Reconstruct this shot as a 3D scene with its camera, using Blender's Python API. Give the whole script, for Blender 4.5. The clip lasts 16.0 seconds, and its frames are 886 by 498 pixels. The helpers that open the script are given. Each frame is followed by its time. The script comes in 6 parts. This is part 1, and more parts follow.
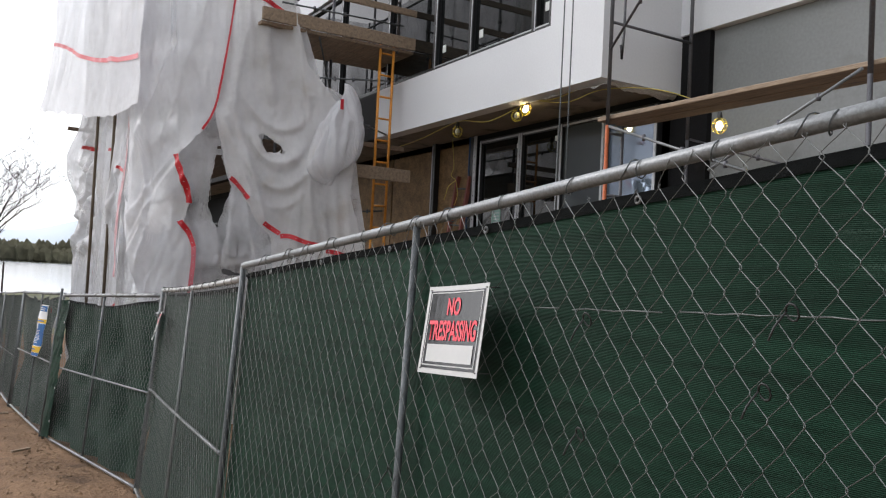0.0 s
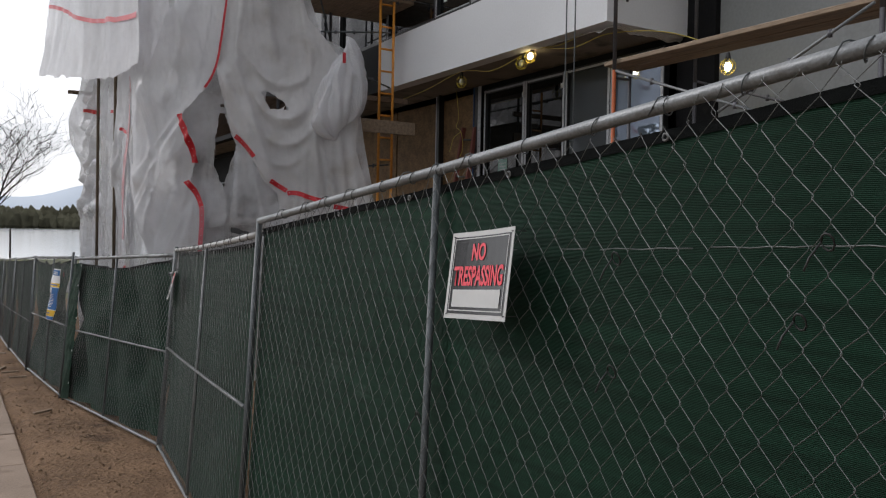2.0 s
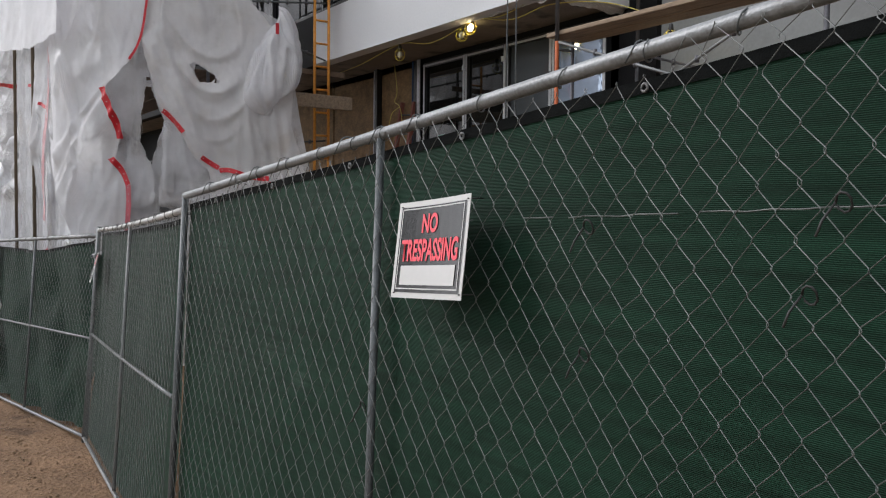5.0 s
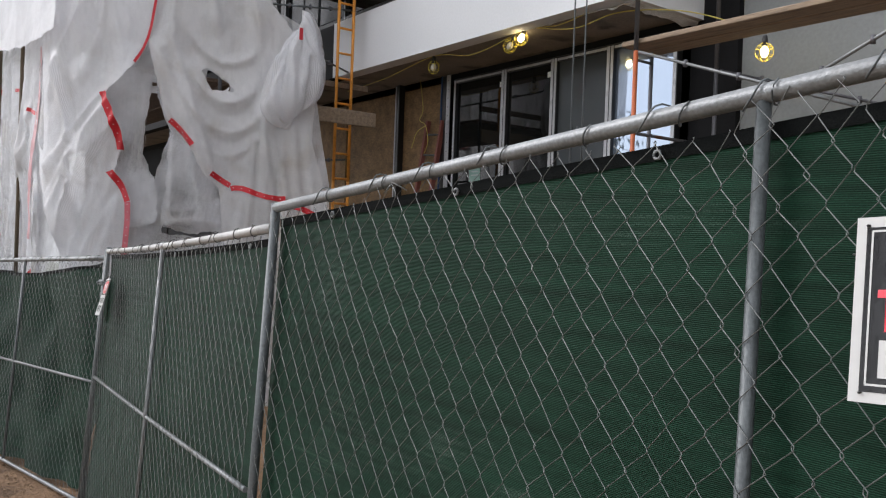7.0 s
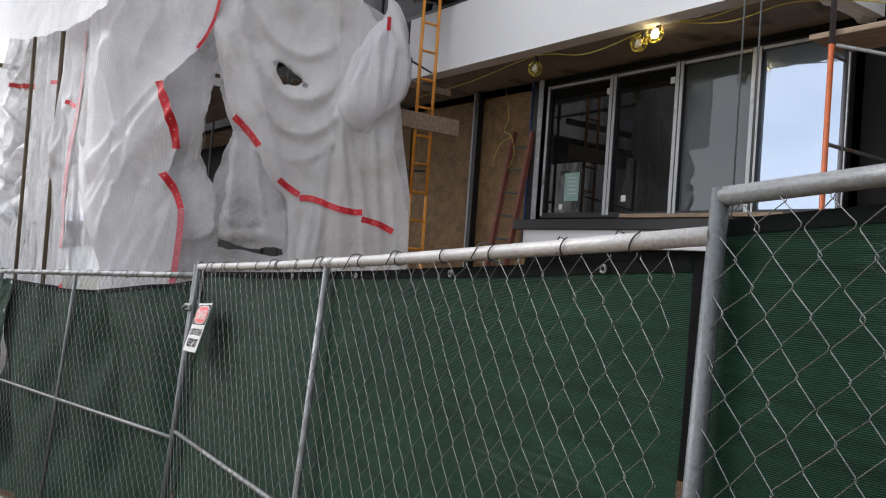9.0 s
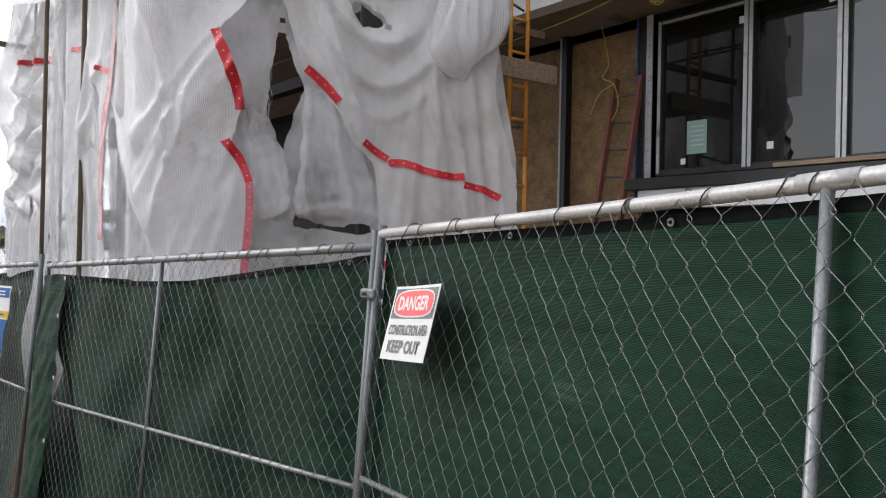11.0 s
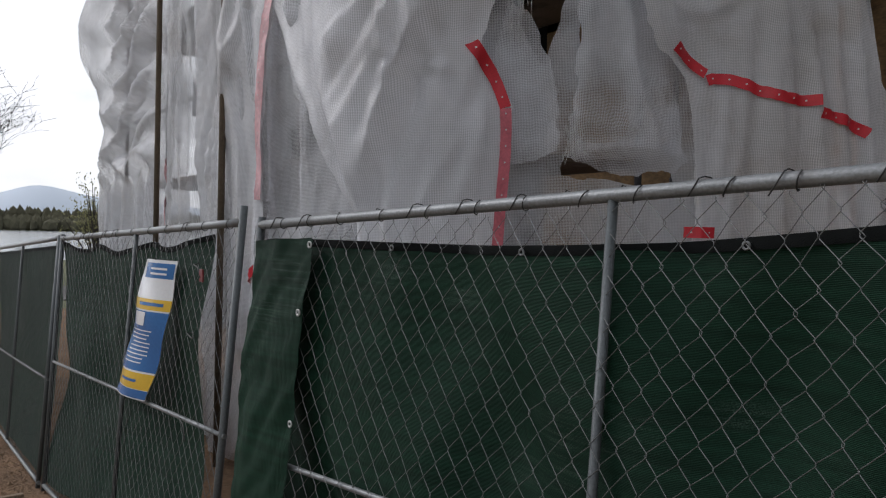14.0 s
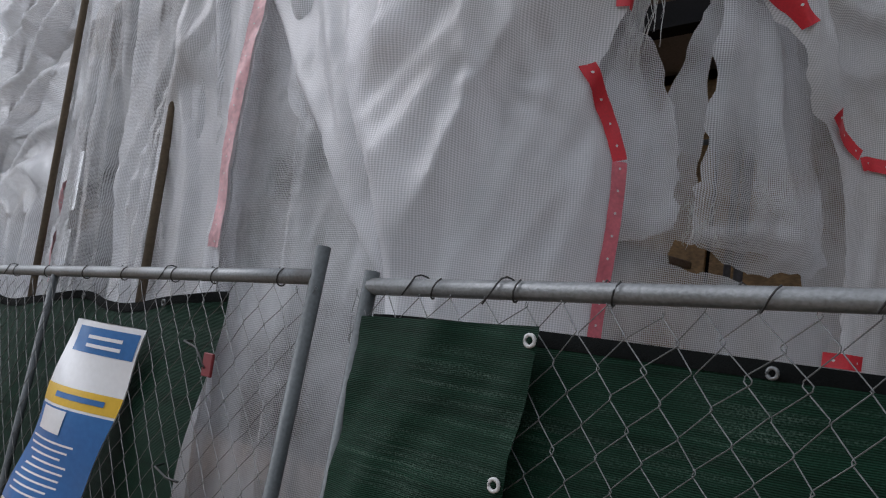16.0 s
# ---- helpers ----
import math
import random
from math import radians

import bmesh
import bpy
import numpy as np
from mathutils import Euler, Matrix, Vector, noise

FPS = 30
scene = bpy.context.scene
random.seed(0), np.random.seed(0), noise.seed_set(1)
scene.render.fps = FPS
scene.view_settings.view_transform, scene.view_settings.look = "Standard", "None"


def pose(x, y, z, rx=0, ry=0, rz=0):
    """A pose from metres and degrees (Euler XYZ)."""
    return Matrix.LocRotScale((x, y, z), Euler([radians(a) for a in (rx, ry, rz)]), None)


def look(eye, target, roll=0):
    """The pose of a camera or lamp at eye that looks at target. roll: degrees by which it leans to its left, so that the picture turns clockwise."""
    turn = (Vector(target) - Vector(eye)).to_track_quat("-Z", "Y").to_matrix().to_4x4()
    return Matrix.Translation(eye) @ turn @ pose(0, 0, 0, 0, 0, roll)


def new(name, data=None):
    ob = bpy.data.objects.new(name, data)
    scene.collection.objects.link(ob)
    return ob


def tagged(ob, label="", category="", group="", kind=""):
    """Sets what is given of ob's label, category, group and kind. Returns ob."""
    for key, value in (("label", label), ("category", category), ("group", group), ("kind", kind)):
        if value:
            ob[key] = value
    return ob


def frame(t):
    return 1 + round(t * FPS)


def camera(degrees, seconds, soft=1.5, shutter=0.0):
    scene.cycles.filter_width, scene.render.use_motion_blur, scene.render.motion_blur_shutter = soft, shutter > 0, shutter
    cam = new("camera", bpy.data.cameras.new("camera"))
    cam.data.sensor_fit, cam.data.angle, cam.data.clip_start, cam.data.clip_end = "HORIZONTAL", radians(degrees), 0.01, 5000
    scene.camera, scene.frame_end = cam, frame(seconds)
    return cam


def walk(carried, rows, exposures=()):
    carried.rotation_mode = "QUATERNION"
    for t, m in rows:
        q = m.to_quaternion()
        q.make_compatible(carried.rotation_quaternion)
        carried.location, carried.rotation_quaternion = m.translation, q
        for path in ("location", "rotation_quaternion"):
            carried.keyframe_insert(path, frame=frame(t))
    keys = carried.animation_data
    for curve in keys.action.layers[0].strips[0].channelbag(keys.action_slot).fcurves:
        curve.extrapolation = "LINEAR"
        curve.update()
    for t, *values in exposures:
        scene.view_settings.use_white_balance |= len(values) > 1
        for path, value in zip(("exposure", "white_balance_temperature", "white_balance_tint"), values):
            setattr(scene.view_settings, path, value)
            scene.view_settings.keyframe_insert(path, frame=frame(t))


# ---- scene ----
LENS = 56.6
cam = camera(LENS, 16.0, soft=1.2)
PATH = [
    (0, (-1.327, -4.267, 2.388), (-0.301, -2.552, 2.461), 2.9),
    (0.5, (-1.331, -4.254, 2.39), (-0.388, -2.492, 2.461), 3.1),
    (1, (-1.346, -4.26, 2.38), (-0.382, -2.508, 2.413), 2.7),
    (1.5, (-1.367, -4.264, 2.375), (-0.379, -2.525, 2.374), 1.7),
    (2, (-1.379, -4.244, 2.364), (-0.358, -2.524, 2.324), 1.1),
    (2.5, (-1.377, -4.226, 2.364), (-0.302, -2.541, 2.29), 0.9),
    (3, (-1.361, -4.221, 2.361), (-0.225, -2.578, 2.264), 1.1),
    (3.2, (-1.363, -4.233, 2.362), (-0.209, -2.602, 2.266), 1.1),
    (5.3, (-1.208, -3.89, 2.336), (-0.061, -2.253, 2.249), 0.5),
    (5.5, (-1.177, -3.789, 2.336), (-0.005, -2.17, 2.254), 0.7),
    (6, (-1.192, -3.477, 2.332), (0.085, -1.939, 2.28), 0.6),
    (6.5, (-1.221, -3.086, 2.311), (0.051, -1.543, 2.269), 1.1),
    (7, (-1.236, -2.656, 2.303), (-0.04, -1.053, 2.289), 2.1),
    (7.5, (-1.313, -2.2, 2.304), (-0.084, -0.622, 2.3), 1.7),
    (8, (-1.283, -1.779, 2.269), (-0.064, -0.193, 2.289), 2.6),
    (8.5, (-1.257, -1.321, 2.261), (-0.077, 0.293, 2.317), 3.9),
    (8.7, (-1.257, -1.153, 2.256), (-0.071, 0.456, 2.308), 4.2),
    (10.8, (-1.263, 0.73, 2.1), (-0.041, 2.313, 2.108), 1.3),
    (11, (-1.279, 0.947, 2.086), (-0.08, 2.547, 2.097), 1.2),
    (11.5, (-1.317, 1.423, 2.061), (-0.107, 3.016, 2.073), 1.3),
    (12, (-1.295, 1.899, 2.026), (-0.103, 3.504, 2.059), 2.1),
    (12.5, (-1.338, 2.433, 2.014), (-0.175, 4.059, 2.042), 1.0),
    (13, (-1.311, 2.892, 1.971), (-0.222, 4.569, 1.974), 0.8),
    (13.5, (-1.313, 3.458, 1.93), (-0.257, 5.156, 1.918), 0.8),
    (14, (-1.276, 3.942, 1.915), (-0.165, 5.605, 1.885), 1.3),
    (14.5, (-1.185, 4.417, 1.903), (-0.142, 6.123, 1.889), 3.1),
    (15, (-1.142, 4.872, 1.892), (-0.069, 6.559, 1.891), 4.8),
    (15.5, (-1.093, 5.31, 1.879), (0.052, 6.945, 1.993), 7.2),
    (16, (-1.114, 5.721, 1.871), (0.235, 7.183, 2.07), 7.6),
]
EXPOSURES = [(t, e, k, 15) for t, e, k in ((0, 0.14, 6420), (0.5, -0.27, 6420), (1, -0.52, 6420), (2, -0.55, 6420), (2.5, -0.48, 6420), (3, -0.10, 6400), (5.5, 0.17, 6400), (6, 0.50, 6380), (6.5, 0.66, 6380), (7, 0.30, 6380), (8, 0.52, 6380), (8.5, 0.34, 6380), (11, 0.36, 6420), (12, 0.26, 6400), (12.5, 0.12, 6400), (13, -0.10, 6380), (13.5, -0.46, 6350), (14, -0.62, 6300), (14.5, -0.46, 6270), (15, -0.58, 6230), (16, -0.46, 6080))]
walk(cam, [(t, look(eye, target, roll)) for t, eye, target, roll in PATH], EXPOSURES)


# ---- light: bright broken overcast, the low sun veiled over the lake ----
SUN_AZ, SUN_EL = radians(-38), radians(32)
world = bpy.data.worlds.new("world")
scene.world = world
world.use_nodes = True
wt = world.node_tree
wt.nodes.clear()


def link(tree, a, b):
    tree.links.new(a, b)


sky = wt.nodes.new("ShaderNodeTexSky")
sky.sky_type, sky.sun_disc = "NISHITA", False
sky.sun_elevation, sky.sun_rotation = SUN_EL, SUN_AZ
skybg = wt.nodes.new("ShaderNodeBackground")
skybg.inputs["Strength"].default_value = 0.13
wcoord = wt.nodes.new("ShaderNodeTexCoord")
wmap = wt.nodes.new("ShaderNodeMapping")
wmap.inputs["Scale"].default_value = (1.6, 1.6, 4.0)
wnoise = wt.nodes.new("ShaderNodeTexNoise")
wnoise.inputs["Scale"].default_value, wnoise.inputs["Detail"].default_value = 2.2, 7
wramp = wt.nodes.new("ShaderNodeValToRGB")
wramp.color_ramp.elements[0].position, wramp.color_ramp.elements[0].color = 0.30, (0.45, 0.45, 0.45, 1)
wramp.color_ramp.elements[1].position, wramp.color_ramp.elements[1].color = 0.52, (0.97, 0.97, 0.97, 1)
cloud = wt.nodes.new("ShaderNodeBackground")
cloud.inputs["Color"].default_value, cloud.inputs["Strength"].default_value = (0.965, 0.995, 1.0, 1), 1.25
# the cloud glows towards the veiled sun and dims away from it
wdot = wt.nodes.new("ShaderNodeVectorMath")
wdot.operation = "DOT_PRODUCT"
wdot.inputs[1].default_value = (math.sin(SUN_AZ) * math.cos(SUN_EL), math.cos(SUN_AZ) * math.cos(SUN_EL), math.sin(SUN_EL))
wrange = wt.nodes.new("ShaderNodeMapRange")
wrange.inputs["From Min"].default_value, wrange.inputs["From Max"].default_value = -0.7, 1.0
wrange.inputs["To Min"].default_value, wrange.inputs["To Max"].default_value = 0.36, 1.9
wrange.interpolation_type = "SMOOTHSTEP"
wmix = wt.nodes.new("ShaderNodeMixShader")
wout = wt.nodes.new("ShaderNodeOutputWorld")
link(wt, wcoord.outputs["Generated"], wmap.inputs["Vector"])
link(wt, wmap.outputs["Vector"], wnoise.inputs["Vector"])
link(wt, wnoise.outputs["Fac"], wramp.inputs["Fac"])
link(wt, wramp.outputs["Color"], wmix.inputs["Fac"])
link(wt, sky.outputs["Color"], skybg.inputs["Color"])
link(wt, skybg.outputs[0], wmix.inputs[1])
link(wt, cloud.outputs[0], wmix.inputs[2])
link(wt, wcoord.outputs["Generated"], wdot.inputs[0])
link(wt, wdot.outputs["Value"], wrange.inputs["Value"])
link(wt, wrange.outputs[0], cloud.inputs["Strength"])
link(wt, wmix.outputs[0], wout.inputs["Surface"])

sun = new("sun", bpy.data.lights.new("sun", "SUN"))
sun.data.energy, sun.data.angle, sun.data.color = 1.3, radians(18), (1.0, 0.97, 0.93)
sun.matrix_world = look((0, 0, 0), (-math.sin(-SUN_AZ) * -math.cos(SUN_EL), -math.cos(SUN_AZ) * math.cos(SUN_EL), -math.sin(SUN_EL)))


# ---- materials ----
def mat(name, base, rough=0.6, metal=0.0, vary=0.25, scale=6.0, fine=90.0, bump=0.2, spec=0.5, dirt=None, dirt_at=0.6, stretch=(1, 1, 1), fine_stretch=(1, 1, 1), dist=0.01, island=0.0):
    """A worn surface: broad patches, fine grain, grain relief and optional stains."""
    m = bpy.data.materials.new(name)
    m.use_nodes = True
    t = m.node_tree
    p = t.nodes["Principled BSDF"]
    p.inputs["Roughness"].default_value, p.inputs["Metallic"].default_value = rough, metal
    p.inputs["Specular IOR Level"].default_value = spec
    co = t.nodes.new("ShaderNodeTexCoord")

    def noise_at(sc, detail, st):
        mp = t.nodes.new("ShaderNodeMapping")
        mp.inputs["Scale"].default_value = st
        n = t.nodes.new("ShaderNodeTexNoise")
        n.inputs["Scale"].default_value, n.inputs["Detail"].default_value = sc, detail
        link(t, co.outputs["Object"], mp.inputs["Vector"])
        link(t, mp.outputs["Vector"], n.inputs["Vector"])
        return n.outputs["Fac"]
    big, small = noise_at(scale, 5, stretch), noise_at(fine, 3, fine_stretch)
    add = t.nodes.new("ShaderNodeMath")
    add.operation = "ADD"
    link(t, big, add.inputs[0])
    link(t, small, add.inputs[1])
    rng = t.nodes.new("ShaderNodeMapRange")
    rng.inputs["From Min"].default_value, rng.inputs["From Max"].default_value = 0.6, 1.4
    rng.inputs["To Min"].default_value, rng.inputs["To Max"].default_value = 1 - vary, 1 + vary
    link(t, add.outputs[0], rng.inputs["Value"])
    val = rng.outputs[0]
    if island:
        geo = t.nodes.new("ShaderNodeObjectInfo")
        ir = t.nodes.new("ShaderNodeMapRange")
        ir.inputs["To Min"].default_value, ir.inputs["To Max"].default_value = 1 - island, 1 + island
        link(t, geo.outputs["Random"], ir.inputs["Value"])
        mu = t.nodes.new("ShaderNodeMath")
        mu.operation = "MULTIPLY"
        link(t, val, mu.inputs[0])
        link(t, ir.outputs[0], mu.inputs[1])
        val = mu.outputs[0]
    hsv = t.nodes.new("ShaderNodeHueSaturation")
    hsv.inputs["Color"].default_value = (*base, 1)
    link(t, val, hsv.inputs["Value"])
    col = hsv.outputs["Color"]
    if dirt:
        dn = noise_at(scale * 0.6 + 1.3, 8, stretch)
        dr = t.nodes.new("ShaderNodeMapRange")
        dr.inputs["From Min"].default_value, dr.inputs["From Max"].default_value = dirt_at, dirt_at + 0.12
        link(t, dn, dr.inputs["Value"])
        mx = t.nodes.new("ShaderNodeMix")
        mx.data_type = "RGBA"
        link(t, dr.outputs[0], mx.inputs["Factor"])
        link(t, col, mx.inputs["A"])
        mx.inputs["B"].default_value = (*dirt, 1)
        col = mx.outputs["Result"]
    link(t, col, p.inputs["Base Color"])
    if bump:
        b = t.nodes.new("ShaderNodeBump")
        b.inputs["Strength"].default_value, b.inputs["Distance"].default_value = bump, dist
        link(t, add.outputs[0], b.inputs["Height"])
        link(t, b.outputs[0], p.inputs["Normal"])
    return m


def weave(name, base, threads, through_light, rough, clear, vary=0.12, stain=None, line=(1, 1), spec=0.5, crumple=0.18, crinkle=0.0, contrast=0.18):
    """Woven plastic sheet: fine thread relief, light passing through, small open gaps."""
    m = bpy.data.materials.new(name)
    m.use_nodes = True
    t = m.node_tree
    p, out = t.nodes["Principled BSDF"], t.nodes["Material Output"]
    p.inputs["Roughness"].default_value = rough
    p.inputs["Specular IOR Level"].default_value = spec
    uv = t.nodes.new("ShaderNodeUVMap")
    uv.uv_map = "cloth"
    waves = []
    for axis, k in zip("XY", line):
        w = t.nodes.new("ShaderNodeTexWave")
        w.bands_direction = axis
        w.inputs["Scale"].default_value = threads * k
        w.inputs["Distortion"].default_value, w.inputs["Detail Scale"].default_value = 0.35, 0.6
        link(t, uv.outputs[0], w.inputs["Vector"])
        waves.append(w.outputs["Fac"])
    mul = t.nodes.new("ShaderNodeMath")
    mul.operation = "ADD"
    link(t, waves[0], mul.inputs[0])
    link(t, waves[1], mul.inputs[1])
    n = t.nodes.new("ShaderNodeTexNoise")
    n.inputs["Scale"].default_value, n.inputs["Detail"].default_value = 1.7, 7
    link(t, uv.outputs[0], n.inputs["Vector"])
    n2 = t.nodes.new("ShaderNodeTexNoise")
    n2.inputs["Scale"].default_value, n2.inputs["Detail"].default_value = 14, 4
    link(t, uv.outputs[0], n2.inputs["Vector"])
    sm = t.nodes.new("ShaderNodeMath")
    sm.operation = "ADD"
    link(t, n.outputs["Fac"], sm.inputs[0])
    link(t, n2.outputs["Fac"], sm.inputs[1])
    r = t.nodes.new("ShaderNodeMapRange")
    r.inputs["From Min"].default_value, r.inputs["From Max"].default_value = 0.7, 1.3
    r.inputs["To Min"].default_value, r.inputs["To Max"].default_value = 1 - vary, 1 + vary
    link(t, sm.outputs[0], r.inputs["Value"])
    wr = t.nodes.new("ShaderNodeMapRange")
    wr.inputs["From Max"].default_value = 2.0
    wr.inputs["To Min"].default_value, wr.inputs["To Max"].default_value = 1 - 2 * contrast, 1 + contrast
    link(t, mul.outputs[0], wr.inputs["Value"])
    vm = t.nodes.new("ShaderNodeMath")
    vm.operation = "MULTIPLY"
    link(t, r.outputs[0], vm.inputs[0])
    link(t, wr.outputs[0], vm.inputs[1])
    hsv = t.nodes.new("ShaderNodeHueSaturation")
    hsv.inputs["Color"].default_value = (*base, 1)
    link(t, vm.outputs[0], hsv.inputs["Value"])
    col = hsv.outputs["Color"]
    if stain:
        dr = t.nodes.new("ShaderNodeMapRange")
        dr.inputs["From Min"].default_value, dr.inputs["From Max"].default_value = 0.55, 0.75
        dr.inputs["To Max"].default_value = 0.6
        link(t, n.outputs["Fac"], dr.inputs["Value"])
        mx = t.nodes.new("ShaderNodeMix")
        mx.data_type = "RGBA"
        link(t, dr.outputs[0], mx.inputs["Factor"])
        link(t, col, mx.inputs["A"])
        mx.inputs["B"].default_value = (*stain, 1)
        col = mx.outputs["Result"]
    link(t, col, p.inputs["Base Color"])
    b = t.nodes.new("ShaderNodeBump")
    b.inputs["Strength"].default_value, b.inputs["Distance"].default_value = 0.22, 0.002
    link(t, mul.outputs[0], b.inputs["Height"])
    b2 = t.nodes.new("ShaderNodeBump")
    b2.inputs["Strength"].default_value, b2.inputs["Distance"].default_value = crumple, 0.02
    link(t, sm.outputs[0], b2.inputs["Height"])
    link(t, b.outputs[0], b2.inputs["Normal"])
    last_n = b2.outputs[0]
    if crinkle:
        # sharp crease lines running with and across the hang
        for turn, stretch, size in ((0.12, (2.6, 0.55, 1), 1.0), (0.75, (1.7, 0.7, 1), 0.7), (-0.5, (5.0, 1.6, 1), 0.45)):
            mp = t.nodes.new("ShaderNodeMapping")
            mp.inputs["Rotation"].default_value = (0, 0, turn)
            mp.inputs["Scale"].default_value = stretch
            cn = t.nodes.new("ShaderNodeTexNoise")
            cn.inputs["Scale"].default_value, cn.inputs["Detail"].default_value, cn.inputs["Distortion"].default_value = 1.6, 2.0, 0.3
            sub = t.nodes.new("ShaderNodeMath")
            sub.operation = "SUBTRACT"
            sub.inputs[1].default_value = 0.5
            ab = t.nodes.new("ShaderNodeMath")
            ab.operation = "ABSOLUTE"
            rt = t.nodes.new("ShaderNodeMath")
            rt.operation = "POWER"
            rt.inputs[1].default_value = 0.6
            b3 = t.nodes.new("ShaderNodeBump")
            b3.invert = True
            b3.inputs["Strength"].default_value, b3.inputs["Distance"].default_value = crinkle * size, 0.05
            link(t, uv.outputs[0], mp.inputs["Vector"])
            link(t, mp.outputs["Vector"], cn.inputs["Vector"])
            link(t, cn.outputs["Fac"], sub.inputs[0])
            link(t, sub.outputs[0], ab.inputs[0])
            link(t, ab.outputs[0], rt.inputs[0])
            link(t, rt.outputs[0], b3.inputs["Height"])
            link(t, last_n, b3.inputs["Normal"])
            last_n = b3.outputs[0]
    link(t, last_n, p.inputs["Normal"])
    tr = t.nodes.new("ShaderNodeBsdfTranslucent")
    link(t, col, tr.inputs["Color"])
    link(t, last_n, tr.inputs["Normal"])
    m1 = t.nodes.new("ShaderNodeMixShader")
    m1.inputs[0].default_value = through_light
    link(t, p.outputs[0], m1.inputs[1])
    link(t, tr.outputs[0], m1.inputs[2])
    last = m1.outputs[0]
    if clear:
        tp = t.nodes.new("ShaderNodeBsdfTransparent")
        m2 = t.nodes.new("ShaderNodeMixShader")
        # the film between the threads lets more of what is behind show
        gap = t.nodes.new("ShaderNodeMapRange")
        gap.inputs["From Min"].default_value, gap.inputs["From Max"].default_value = 0.35, 1.5
        gap.inputs["To Min"].default_value, gap.inputs["To Max"].default_value = clear * 1.6, clear * 0.45
        link(t, mul.outputs[0], gap.inputs["Value"])
        cl = t.nodes.new("ShaderNodeMapRange")
        cl.inputs["From Min"].default_value, cl.inputs["From Max"].default_value = 0.35, 0.65
        cl.inputs["To Min"].default_value, cl.inputs["To Max"].default_value = 0.35, 1.75
        link(t, n.outputs["Fac"], cl.inputs["Value"])
        cm = t.nodes.new("ShaderNodeMath")
        cm.operation = "MULTIPLY"
        link(t, gap.outputs[0], cm.inputs[0])
        link(t, cl.outputs[0], cm.inputs[1])
        link(t, cm.outputs[0], m2.inputs[0])
        link(t, last, m2.inputs[1])
        link(t, tp.outputs[0], m2.inputs[2])
        last = m2.outputs[0]
    link(t, last, out.inputs["Surface"])
    return m


